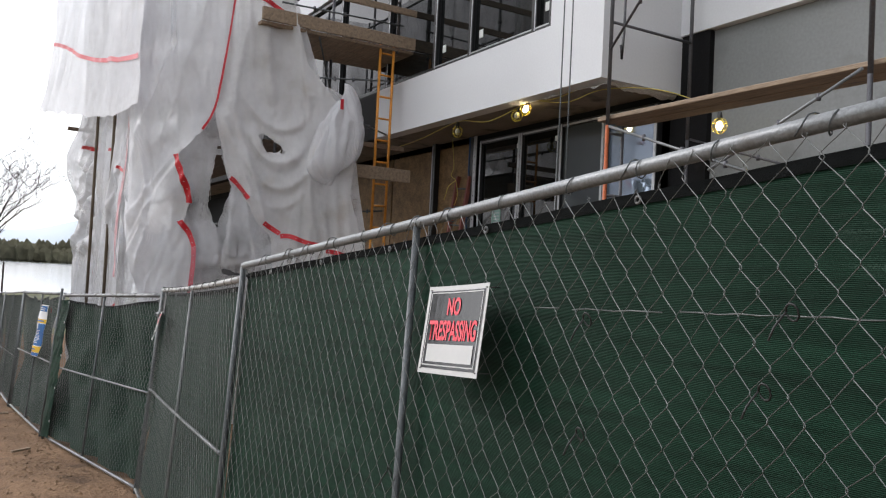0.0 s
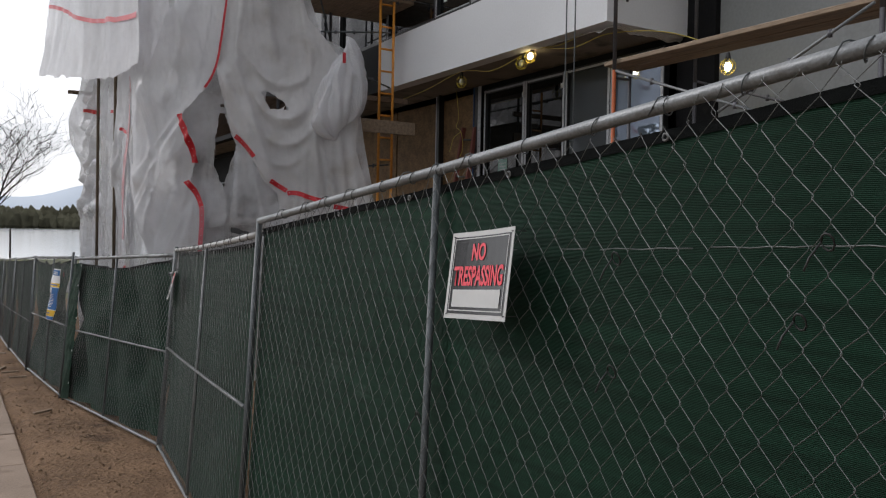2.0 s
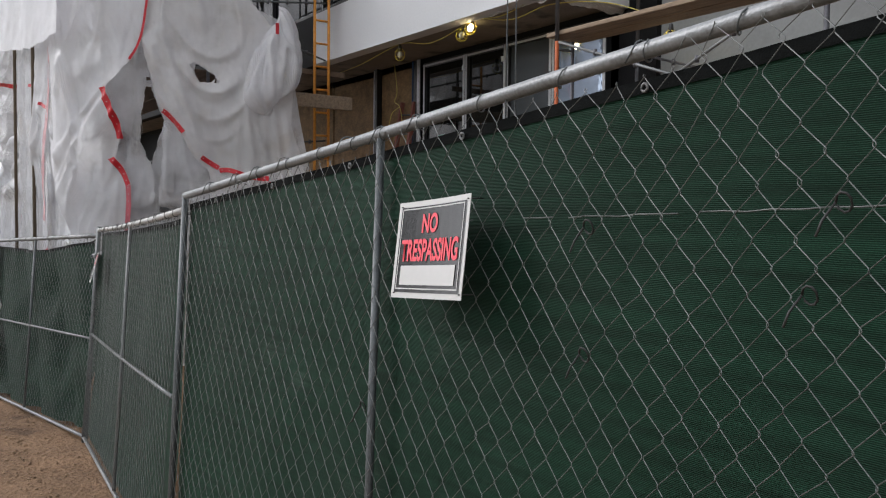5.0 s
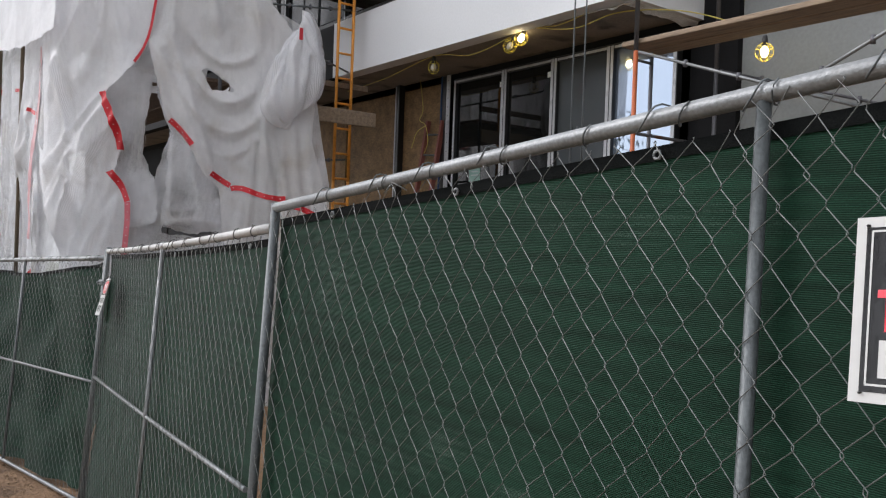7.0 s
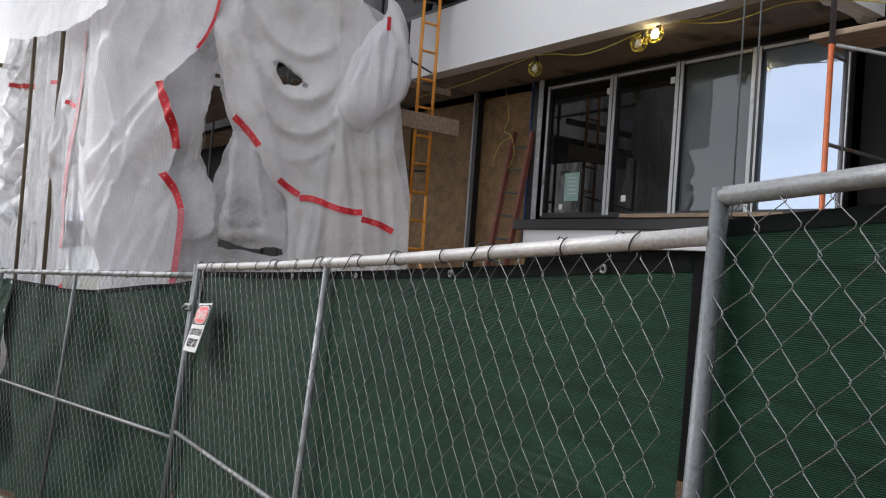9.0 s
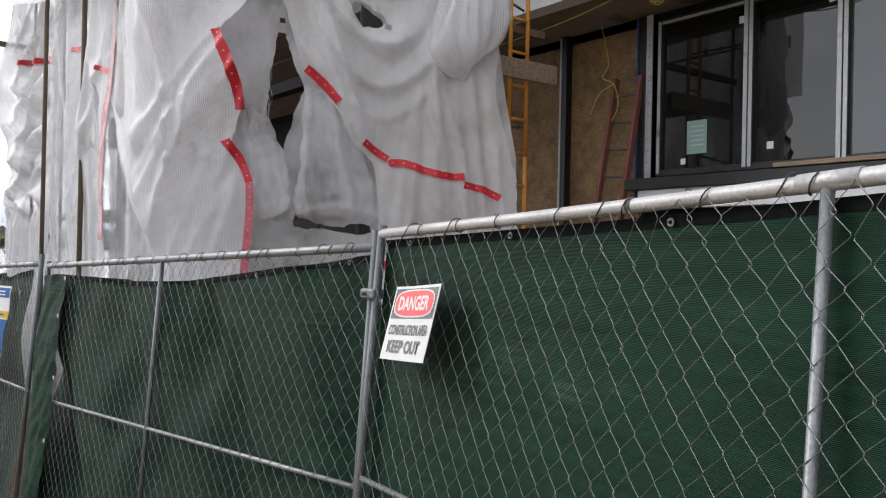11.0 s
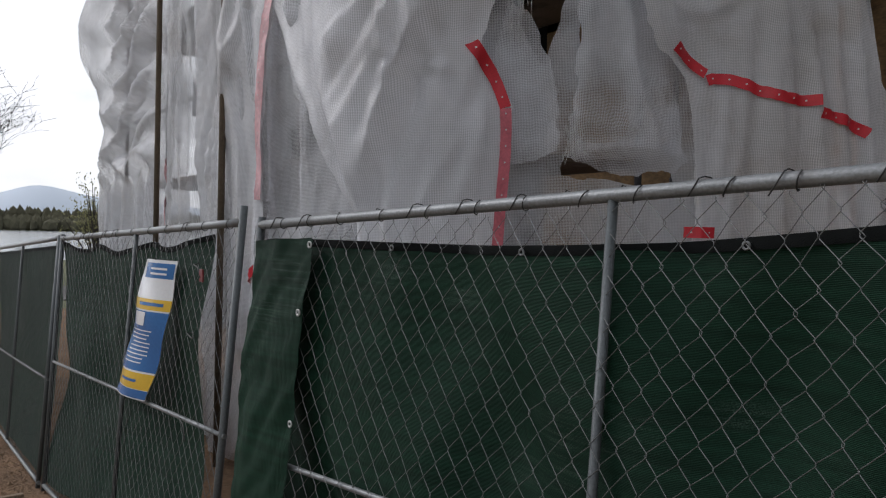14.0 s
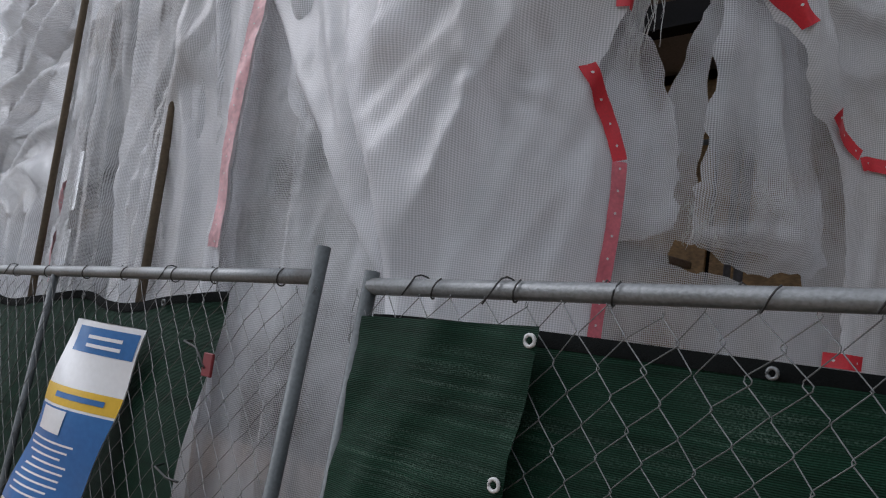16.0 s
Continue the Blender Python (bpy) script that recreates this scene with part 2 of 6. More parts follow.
def ribbed_screen(name, base):
    """Knitted shade cloth: level ribs, level streaks where the knit is looser, scuffed pale threads in patches."""
    m = bpy.data.materials.new(name)
    m.use_nodes = True
    t = m.node_tree
    p, out = t.nodes["Principled BSDF"], t.nodes["Material Output"]
    p.inputs["Roughness"].default_value, p.inputs["Specular IOR Level"].default_value = 0.62, 0.11
    uv = t.nodes.new("ShaderNodeUVMap")
    uv.uv_map = "cloth"

    def tex(stretch, sc, detail, rough=0.5):
        mp = t.nodes.new("ShaderNodeMapping")
        mp.inputs["Scale"].default_value = stretch
        n = t.nodes.new("ShaderNodeTexNoise")
        n.inputs["Scale"].default_value, n.inputs["Detail"].default_value, n.inputs["Roughness"].default_value = sc, detail, rough
        link(t, uv.outputs[0], mp.inputs["Vector"])
        link(t, mp.outputs["Vector"], n.inputs["Vector"])
        return n.outputs["Fac"]

    def ranged(v, a, b, c, d):
        r = t.nodes.new("ShaderNodeMapRange")
        for k, x in (("From Min", a), ("From Max", b), ("To Min", c), ("To Max", d)):
            r.inputs[k].default_value = x
        link(t, v, r.inputs["Value"])
        return r.outputs[0]

    def times(a, b, op="MULTIPLY"):
        k = t.nodes.new("ShaderNodeMath")
        k.operation = op
        link(t, a, k.inputs[0])
        link(t, b, k.inputs[1])
        return k.outputs[0]
    rib = t.nodes.new("ShaderNodeTexWave")
    rib.bands_direction = "Y"
    rib.inputs["Scale"].default_value, rib.inputs["Distortion"].default_value = 88, 2.2
    rib.inputs["Detail"].default_value, rib.inputs["Detail Scale"].default_value = 1.0, 0.12
    link(t, uv.outputs[0], rib.inputs["Vector"])
    streak = tex((0.35, 9.0, 1), 4.0, 5, 0.6)
    broad = tex((0.5, 1.0, 1), 1.3, 4)
    knit = tex((1.0, 1.0, 1), 260.0, 1)
    val = times(ranged(rib.outputs["Fac"], 0, 1, 0.62, 1.24), ranged(streak, 0.3, 0.7, 0.66, 1.38))
    val = times(val, ranged(broad, 0.3, 0.7, 0.80, 1.22))
    val = times(val, ranged(knit, 0.3, 0.7, 0.78, 1.22))
    hsv = t.nodes.new("ShaderNodeHueSaturation")
    hsv.inputs["Color"].default_value = (*base, 1)
    link(t, val, hsv.inputs["Value"])
    scuff = times(ranged(tex((0.8, 1.5, 1), 2.1, 3), 0.58, 0.72, 0, 1), ranged(tex((0.5, 14.0, 1), 6.0, 4), 0.45, 0.62, 0, 1))
    scuff = times(scuff, ranged(knit, 0.42, 0.62, 0, 0.55))
    mx = t.nodes.new("ShaderNodeMix")
    mx.data_type = "RGBA"
    link(t, scuff, mx.inputs["Factor"])
    link(t, hsv.outputs["Color"], mx.inputs["A"])
    mx.inputs["B"].default_value = (0.12, 0.17, 0.14, 1)
    col = mx.outputs["Result"]
    link(t, col, p.inputs["Base Color"])
    b = t.nodes.new("ShaderNodeBump")
    b.inputs["Strength"].default_value, b.inputs["Distance"].default_value = 0.45, 0.002
    link(t, rib.outputs["Fac"], b.inputs["Height"])
    b2 = t.nodes.new("ShaderNodeBump")
    b2.inputs["Strength"].default_value, b2.inputs["Distance"].default_value = 0.3, 0.02
    link(t, broad, b2.inputs["Height"])
    link(t, b.outputs[0], b2.inputs["Normal"])
    link(t, b2.outputs[0], p.inputs["Normal"])
    tr = t.nodes.new("ShaderNodeBsdfTranslucent")
    link(t, col, tr.inputs["Color"])
    ms = t.nodes.new("ShaderNodeMixShader")
    ms.inputs[0].default_value = 0.08
    link(t, p.outputs[0], ms.inputs[1])
    link(t, tr.outputs[0], ms.inputs[2])
    link(t, ms.outputs[0], out.inputs["Surface"])
    return m


def glow(name, color, strength):
    m = bpy.data.materials.new(name)
    m.use_nodes = True
    p = m.node_tree.nodes["Principled BSDF"]
    p.inputs["Base Color"].default_value = (*color, 1)
    p.inputs["Emission Color"].default_value, p.inputs["Emission Strength"].default_value = (*color, 1), strength
    return m


GALV = mat("galvanised steel", (0.20, 0.21, 0.215), 0.45, 0.45, 0.35, 5, 120, 0.15, dirt=(0.14, 0.135, 0.13), dirt_at=0.6)
# Paler copy for one rail, darker copy for posts, braces and ropes.
GALV_PALE = mat("paler galvanised steel", (0.36, 0.355, 0.345), 0.5, 0.3, 0.3, 5, 120, 0.15, dirt=(0.22, 0.2, 0.18), dirt_at=0.6)
GALV_DARK = mat("darker galvanised steel", (0.095, 0.106, 0.11), 0.5, 0.35, 0.35, 5, 120, 0.15)
GALV_RUST = mat("galvanised steel with rust", (0.38, 0.38, 0.38), 0.5, 0.5, 0.3, 4, 90, 0.2, dirt=(0.28, 0.11, 0.04), dirt_at=0.60)
WIRE = mat("galvanised wire", (0.15, 0.158, 0.155), 0.4, 0.55, 0.3, 9, 150, 0)
WIRE_DARK = mat("dull weathered wire", (0.16, 0.165, 0.165), 0.42, 0.5, 0.3, 9, 150, 0)
BLACKTIE = mat("black tie wire", (0.025, 0.025, 0.025), 0.5, 0.0, 0.2, 9, 80, 0)
SCREEN = ribbed_screen("green privacy mesh", (0.0066, 0.0280, 0.0162))
HEM = mat("black webbing hem", (0.006, 0.007, 0.007), 0.9, 0, 0.3, 20, 300, 0.3, 0.08)
TARP = weave("translucent white reinforced sheeting", (0.885, 0.885, 0.91), 34, 0.46, 0.34, 0.13, 0.035, (0.80, 0.77, 0.76), (1, 1), 0.55, 0.0, 0.22, 0.10)
TARP_THIN = weave("thin translucent white sheeting", (0.825, 0.835, 0.865), 34, 0.46, 0.34, 0.32, 0.05, (0.68, 0.63, 0.59), (1, 1), 0.55, 0.0, 0.22, 0.10)
# A slightly darker, clearer copy for the right sheet and the torn flashing.
TARP_MID = weave("darker translucent white sheeting", (0.84, 0.835, 0.845), 34, 0.44, 0.34, 0.18, 0.05, (0.70, 0.64, 0.56), (1, 1), 0.55, 0.0, 0.24, 0.10)
STRIPE_PALE = mat("red tape seen through sheeting", (0.55, 0.13, 0.16), 0.5, 0, 0.3, 9, 60, 0.1)
STRIPE_FADED = mat("faded red tape behind sheeting", (0.60, 0.34, 0.36), 0.5, 0, 0.35, 9, 40, 0.1)
STRIPE = mat("red sheeting tape", (0.55, 0.018, 0.03), 0.4, 0, 0.2, 6, 120, 0.1)
DIRT = mat("trampled bare soil", (0.20, 0.125, 0.075), 0.95, 0, 0.45, 1.6, 26, 0.9, 0.2, dirt=(0.11, 0.07, 0.045), dist=0.04)
CONCRETE = mat("worn concrete", (0.31, 0.235, 0.18), 0.85, 0, 0.22, 2.0, 60, 0.4, 0.3, dirt=(0.22, 0.16, 0.115), dirt_at=0.58, island=0.07)
GRASS = mat("spring grass", (0.10, 0.11, 0.04), 0.9, 0, 0.4, 0.3, 12, 0.5)
ASPHALT = mat("asphalt", (0.12, 0.115, 0.11), 0.9, 0, 0.3, 1, 40, 0.3)
WHITE_WALL = mat("light grey cement board", (0.69, 0.70, 0.72), 0.7, 0, 0.05, 0.7, 40, 0.05, 0.3)
GREY_WALL = mat("grey render coat", (0.215, 0.225, 0.225), 0.8, 0, 0.12, 0.8, 30, 0.12, 0.3, dirt=(0.18, 0.185, 0.185), dirt_at=0.55)
SOFFIT = mat("raw soffit boarding", (0.22, 0.19, 0.16), 0.85, 0, 0.3, 2, 40, 0.3, dirt=(0.09, 0.08, 0.07), dirt_at=0.55)
# Black paper; also puts interior shade on the inner room and tower back.
DARKWALL = mat("black building paper and interior shade", (0.010, 0.010, 0.011), 0.8, 0, 0.3, 2, 40, 0.2, 0.15, dirt=(0.035, 0.03, 0.027), dirt_at=0.66)
OSB = mat("strand board", (0.22, 0.135, 0.06), 0.75, 0, 0.55, 7, 22, 0.3, stretch=(1, 1, 1), fine_stretch=(1, 1, 2.5))
FRAME_BLACK = mat("black window frame", (0.012, 0.013, 0.014), 0.35, 0, 0.2, 4, 60, 0.05)
FRAME_ALU = mat("mill aluminium flashing tape", (0.45, 0.46, 0.48), 0.4, 0.35, 0.2, 3, 60, 0.1, dirt=(0.22, 0.22, 0.23), dirt_at=0.6)
WOOD = mat("weathered scaffold plank", (0.27, 0.20, 0.14), 0.85, 0, 0.4, 3, 30, 0.4, stretch=(8, 0.6, 8), fine_stretch=(3, 0.3, 3), dirt=(0.15, 0.12, 0.1))
WOOD_DARK = mat("stained plank", (0.15, 0.105, 0.075), 0.85, 0, 0.4, 3, 30, 0.4, stretch=(8, 0.6, 8), fine_stretch=(3, 0.3, 3))
POLEWOOD = mat("brown timber pole", (0.12, 0.09, 0.06), 0.85, 0, 0.35, 4, 40, 0.3, stretch=(6, 6, 0.5))
ORANGE = mat("orange painted steel", (0.62, 0.25, 0.03), 0.5, 0.1, 0.3, 5, 60, 0.1, dirt=(0.25, 0.12, 0.05), dirt_at=0.62)
REDORANGE = mat("red orange painted steel", (0.42, 0.10, 0.03), 0.5, 0.1, 0.3, 5, 60, 0.1, dirt=(0.2, 0.09, 0.05), dirt_at=0.62)
STEEL_DARK = mat("dark scaffold steel", (0.10, 0.10, 0.11), 0.5, 0.5, 0.3, 5, 60, 0.1, dirt=(0.1, 0.05, 0.03), dirt_at=0.6)
LADDER_RED = mat("red brown ladder rail", (0.19, 0.06, 0.045), 0.6, 0, 0.3, 5, 60, 0.1)
SIGN_WHITE = mat("white sign plastic", (0.52, 0.52, 0.51), 0.35, 0, 0.04, 3, 60, 0.03)
SIGN_BLACK = mat("black sign ink", (0.012, 0.012, 0.013), 0.12, 0, 0.15, 4, 60, 0.03)
SIGN_RED = mat("fluorescent red sign ink", (0.80, 0.06, 0.09), 0.4, 0, 0.08, 4, 60, 0.03)
SIGN_DANGER = mat("red sign ink", (0.60, 0.03, 0.03), 0.35, 0, 0.08, 4, 60, 0.03)
BAN_BLUE = mat("blue banner ink", (0.05, 0.16, 0.40), 0.16, 0, 0.12, 4, 60, 0.03)
BAN_YELLOW = mat("yellow banner ink", (0.72, 0.46, 0.06), 0.16, 0, 0.08, 4, 60, 0.03)
BAN_WHITE = mat("glossy white banner film", (0.78, 0.79, 0.81), 0.14, 0, 0.05, 4, 60, 0.03)
YELLOW = mat("yellow plastic", (0.62, 0.50, 0.05), 0.45, 0, 0.15, 8, 60, 0.05)
YELLOW_CORD = mat("yellow power cord", (0.55, 0.45, 0.10), 0.5, 0, 0.2, 8, 60, 0)
PAPER = mat("paper label", (0.62, 0.64, 0.62), 0.7, 0, 0.06, 9, 60, 0)
GREENPAPER = mat("green paper notice", (0.22, 0.34, 0.30), 0.6, 0, 0.1, 9, 60, 0)
BULB = glow("lit bulb", (1.0, 0.82, 0.45), 22.0)
BULB_OFF = mat("frosted bulb", (0.6, 0.58, 0.52), 0.3, 0, 0.05, 9, 60, 0)
BARK = mat("dark bark", (0.05, 0.042, 0.037), 0.95, 0, 0.4, 3, 25, 0.8, stretch=(4, 4, 0.7))
WOODS = mat("distant bare woods", (0.115, 0.11, 0.07), 1.0, 0, 0.55, 0.02, 0.12, 0, dirt=(0.10, 0.085, 0.06), stretch=(1, 1, 1.5))
BUDS = mat("pale spring buds", (0.34, 0.33, 0.16), 0.9, 0, 0.3, 2, 20, 0)
LITTER = mat("dead leaves and clods", (0.21, 0.135, 0.08), 0.95, 0, 0.6, 3, 30, 0.3)
PINE = mat("pine needles", (0.025, 0.045, 0.025), 0.9, 0, 0.4, 2, 20, 0)
# Distance haze is put into the pale blue base colour.
MOUNTAIN = glow("far mountains, haze in the colour", (0.62, 0.70, 0.80), 0.0)
WATER = mat("lake water", (0.35, 0.38, 0.40), 0.12, 0, 0.1, 0.05, 0.6, 0.05, 0.9)
REDTAPE = mat("dark red tape", (0.15, 0.01, 0.015), 0.5, 0, 0.1, 9, 60, 0)
BLUEPLASTIC = mat("blue painted steel", (0.02, 0.06, 0.16), 0.5, 0, 0.2, 9, 60, 0)


def glass_mat(name, tint, ior, metal=0.0):
    """Facade glass: dark tint, strong mirror gloss, each pane's reflection strength put in."""
    m = bpy.data.materials.new(name)
    m.use_nodes = True
    p = m.node_tree.nodes["Principled BSDF"]
    p.inputs["Base Color"].default_value = (*tint, 1)
    p.inputs["Roughness"].default_value, p.inputs["IOR"].default_value = 0.015, ior
    p.inputs["Metallic"].default_value = metal
    return m


# Metal and blue tint put sky reflection into the first pane; others stay dim.
GLASS = glass_mat("facade glass with sky reflection in its tint", (0.33, 0.40, 0.50), 1.6, 0.7)
GLASS_MID = glass_mat("facade glass with a faint reflection in its tint", (0.07, 0.08, 0.085), 1.5, 0.2)
GLASS_DIM = glass_mat("plain dark facade glass", (0.006, 0.007, 0.007), 1.52)


# ---- builders ----
def finish(name, bm, material, parent=None, label="", smooth=False):
    me = bpy.data.meshes.new(name)
    bm.to_mesh(me)
    bm.free()
    for m in material if isinstance(material, (list, tuple)) else (material,):
        me.materials.append(m)
    if smooth:
        me.shade_smooth()
    ob = new(name, me)
    if parent is not None:
        ob.parent = parent
    if label:
        ob["label"] = label
    return ob


def part(name, bm, material, parent, label="", smooth=False):
    return finish(name, bm, material, parent, label, smooth)


def thing(name, at, label, category, group="", kind=""):
    ob = new(name)
    ob.empty_display_size = 0.1
    ob.matrix_basis = at if isinstance(at, Matrix) else Matrix.Translation(at)
    return tagged(ob, label, category, group, kind)


def sheet(name, verts, faces, uvs, material, parent=None, label="", smooth=True):
    me = bpy.data.meshes.new(name)
    me.from_pydata(verts, [], faces)
    if uvs is not None:
        lay = me.uv_layers.new(name="cloth")
        idx = np.empty(len(me.loops), dtype=np.int32)
        me.loops.foreach_get("vertex_index", idx)
        lay.data.foreach_set("uv", np.asarray(uvs, dtype=np.float32)[idx].ravel())
    for m in material if isinstance(material, (list, tuple)) else (material,):
        me.materials.append(m)
    if smooth:
        me.shade_smooth()
    ob = new(name, me)
    if parent is not None:
        ob.parent = parent
    if label:
        ob["label"] = label
    return ob


def box(bm, x0, x1, y0, y1, z0, z1, bevel=0.0):
    g = bmesh.ops.create_cube(bm, size=1, matrix=Matrix.Translation(((x0 + x1) / 2, (y0 + y1) / 2, (z0 + z1) / 2)) @ Matrix.Diagonal((x1 - x0, y1 - y0, z1 - z0, 1)))
    if bevel:
        es = list({e for v in g["verts"] for e in v.link_edges})
        bmesh.ops.bevel(bm, geom=es, offset=bevel, segments=1, affect="EDGES")
    return bm


def cubox(*a, bevel=0.0):
    return box(bmesh.new(), *a, bevel=bevel)


def tube_into(bm, pts, r, seg=8, caps=True):
    """A round bar along a line of points."""
    pts = [Vector(p) for p in pts]
    rings = []
    for i, p in enumerate(pts):
        d = (pts[min(i + 1, len(pts) - 1)] - pts[max(i - 1, 0)]).normalized()
        ref = Vector((0, 0, 1)) if abs(d.z) < 0.95 else Vector((1, 0, 0))
        a = d.cross(ref).normalized()
        b = a.cross(d)
        rr = r[i] if isinstance(r, (list, tuple)) else r
        rings.append([bm.verts.new(p + rr * (math.cos(k * 2 * math.pi / seg) * a + math.sin(k * 2 * math.pi / seg) * b)) for k in range(seg)])
    for s, e in zip(rings, rings[1:]):
        for k in range(seg):
            f = bm.faces.new((s[k], s[(k + 1) % seg], e[(k + 1) % seg], e[k]))
            f.smooth = True
    if caps:
        bm.faces.new(rings[0][::-1])
        bm.faces.new(rings[-1])
    return bm


def tube(pts, r, seg=8):
    return tube_into(bmesh.new(), pts, r, seg)


def ring(centre, radius, r, normal, seg=14, sides=6):
    q = Vector(normal).to_track_quat("Z", "Y").to_matrix()
    pts = [Vector(centre) + q @ Vector((radius * math.cos(a), radius * math.sin(a), 0)) for a in (k * 2 * math.pi / seg for k in range(seg + 1))]
    return tube_into(bmesh.new(), pts, r, sides, False)


# ---- ground ----
def ground_z(y):
    return 0.45 - 0.042 * min(max(y, -60), 20) - 0.004 * max(0, min(y, 75) - 20) - 0.06 * max(0, y - 75)


def ground_sheet():
    rng = np.random.RandomState(3)
    xs = np.concatenate([[-2500, -300, -60, -25, -12, -7, -4.5], np.arange(-3.0, 1.6, 0.1), [2, 3, 5, 8, 14, 25, 60, 300, 2500]])
    ys = np.concatenate([[-2500, -300, -60, -20], np.arange(-8, 24, 0.2), np.arange(24, 90, 3), [95]])
    verts, faces = [], []
    for y in ys:
        for x in xs:
            z = ground_z(y)
            if -3 < x < 1.6 and -8 < y < 24:
                z += 0.03 * noise.noise((x * 1.7, y * 1.7, 0)) + 0.018 * noise.noise((x * 6, y * 6, 3))
                if x < -0.7:
                    z -= 0.045
            verts.append((x, y, z))
    n = len(xs)
    for j in range(len(ys) - 1):
        for i in range(n - 1):
            a = j * n + i
            faces.append((a, a + 1, a + n + 1, a + n))
    ob = sheet("ground", verts, faces, None, [DIRT, GRASS])
    for p in ob.data.polygons:
        c = p.center
        p.material_index = 1 if (c.y > 30 or c.x < -6) else 0
    return tagged(ob, "trampled bare brown soil beside a site fence", "ground", kind="structure")


ground_sheet()
tagged(finish("water", cubox(-2400, 2400, 78, 900, -3.0, -1.2), WATER), "pale calm lake reflecting the bright sky", "lake", kind="structure")
tagged(finish("ground_far_shore", cubox(-2400, 2400, 880, 4200, -3.0, -0.9), GRASS), "far lake shore", "shore", kind="structure")
tagged(finish("road", cubox(-40, 40, 33, 40, -1.0, ground_z(36) + 0.05), ASPHALT), "asphalt road crossing before the lake", "road", kind="structure")


def far_woods():
    bm = bmesh.new()
    rng = random.Random(5)
    for row in range(3):
        x = -900.0
        while x < 500:
            h = 14 + 4 * row + 6 * noise.noise((x * 0.012, row, 0)) + rng.uniform(-2, 2)
            w = rng.uniform(3, 8)
            m = Matrix.Translation((x, 884 + row * 22 + rng.uniform(-6, 6), -1 + h * 0.42)) @ Matrix.Diagonal((w, w * 0.7, h * 0.6, 1))
            g = bmesh.ops.create_icosphere(bm, subdivisions=1, radius=1, matrix=m)
            for v in g["verts"]:
                v.co += Vector((rng.uniform(-1.6, 1.6), rng.uniform(-1, 1), rng.uniform(-1.1, 1.1)))
            x += w * rng.uniform(0.6, 0.95)
    return tagged(finish("far_woods", bm, WOODS), "bare brown-green woods along the far shore", "woods", kind="stuff")


far_woods()


def mountains():
    verts, faces = [], []
    n = 160
    for i in range(n + 1):
        x = -3200 + 6400 * i / n
        h = 105 + 25 * noise.noise((x * 0.0011, 1, 0)) + 18 * noise.noise((x * 0.004, 5, 0))
        h += 62 * math.exp(-((x - 530) / 190) ** 2) + 20 * math.exp(-((x - 900) / 300) ** 2)
        verts += [(x, 3600, -5), (x, 3600 + 120, h * 0.6), (x, 3900, h)]
    for i in range(n):
        a = 3 * i
        faces += [(a, a + 3, a + 4, a + 1), (a + 1, a + 4, a + 5, a + 2)]
    ob = sheet("backdrop_mountains", verts, faces, None, MOUNTAIN)
    return tagged(ob, "mountain ridge beyond the lake, pale blue haze in its colour", "mountains", kind="structure")


mountains()


def sidewalk():
    base = tagged(finish("pavement", cubox(-2.45, -0.83, -8.2, 30, -1.2, -0.9), CONCRETE), "worn concrete sidewalk slabs with dusty joints", "sidewalk", kind="structure")
    me = None
    y = -8.0
    k = 0
    while y < 30:
        L = 1.46
        if me is None:
            bm = cubox(-0.79, 0.79, 0.006, L - 0.006, -0.12, 0.0, bevel=0.008)
            ob = part("slab", bm, CONCRETE, base)
            me = ob.data
        else:
            ob = new("slab", me)
            ob.parent = base
        za, zb = ground_z(y), ground_z(y + L)
        ob.matrix_basis = Matrix.Translation((-1.63, y, za + 0.0 + 0.006 * math.sin(k * 2.3))) @ Matrix.Rotation(math.atan2(zb - za, L), 4, "X")
        y += L
        k += 1


# ---- fence ----
MESH_W, MESH_H = 0.0412, 0.0475


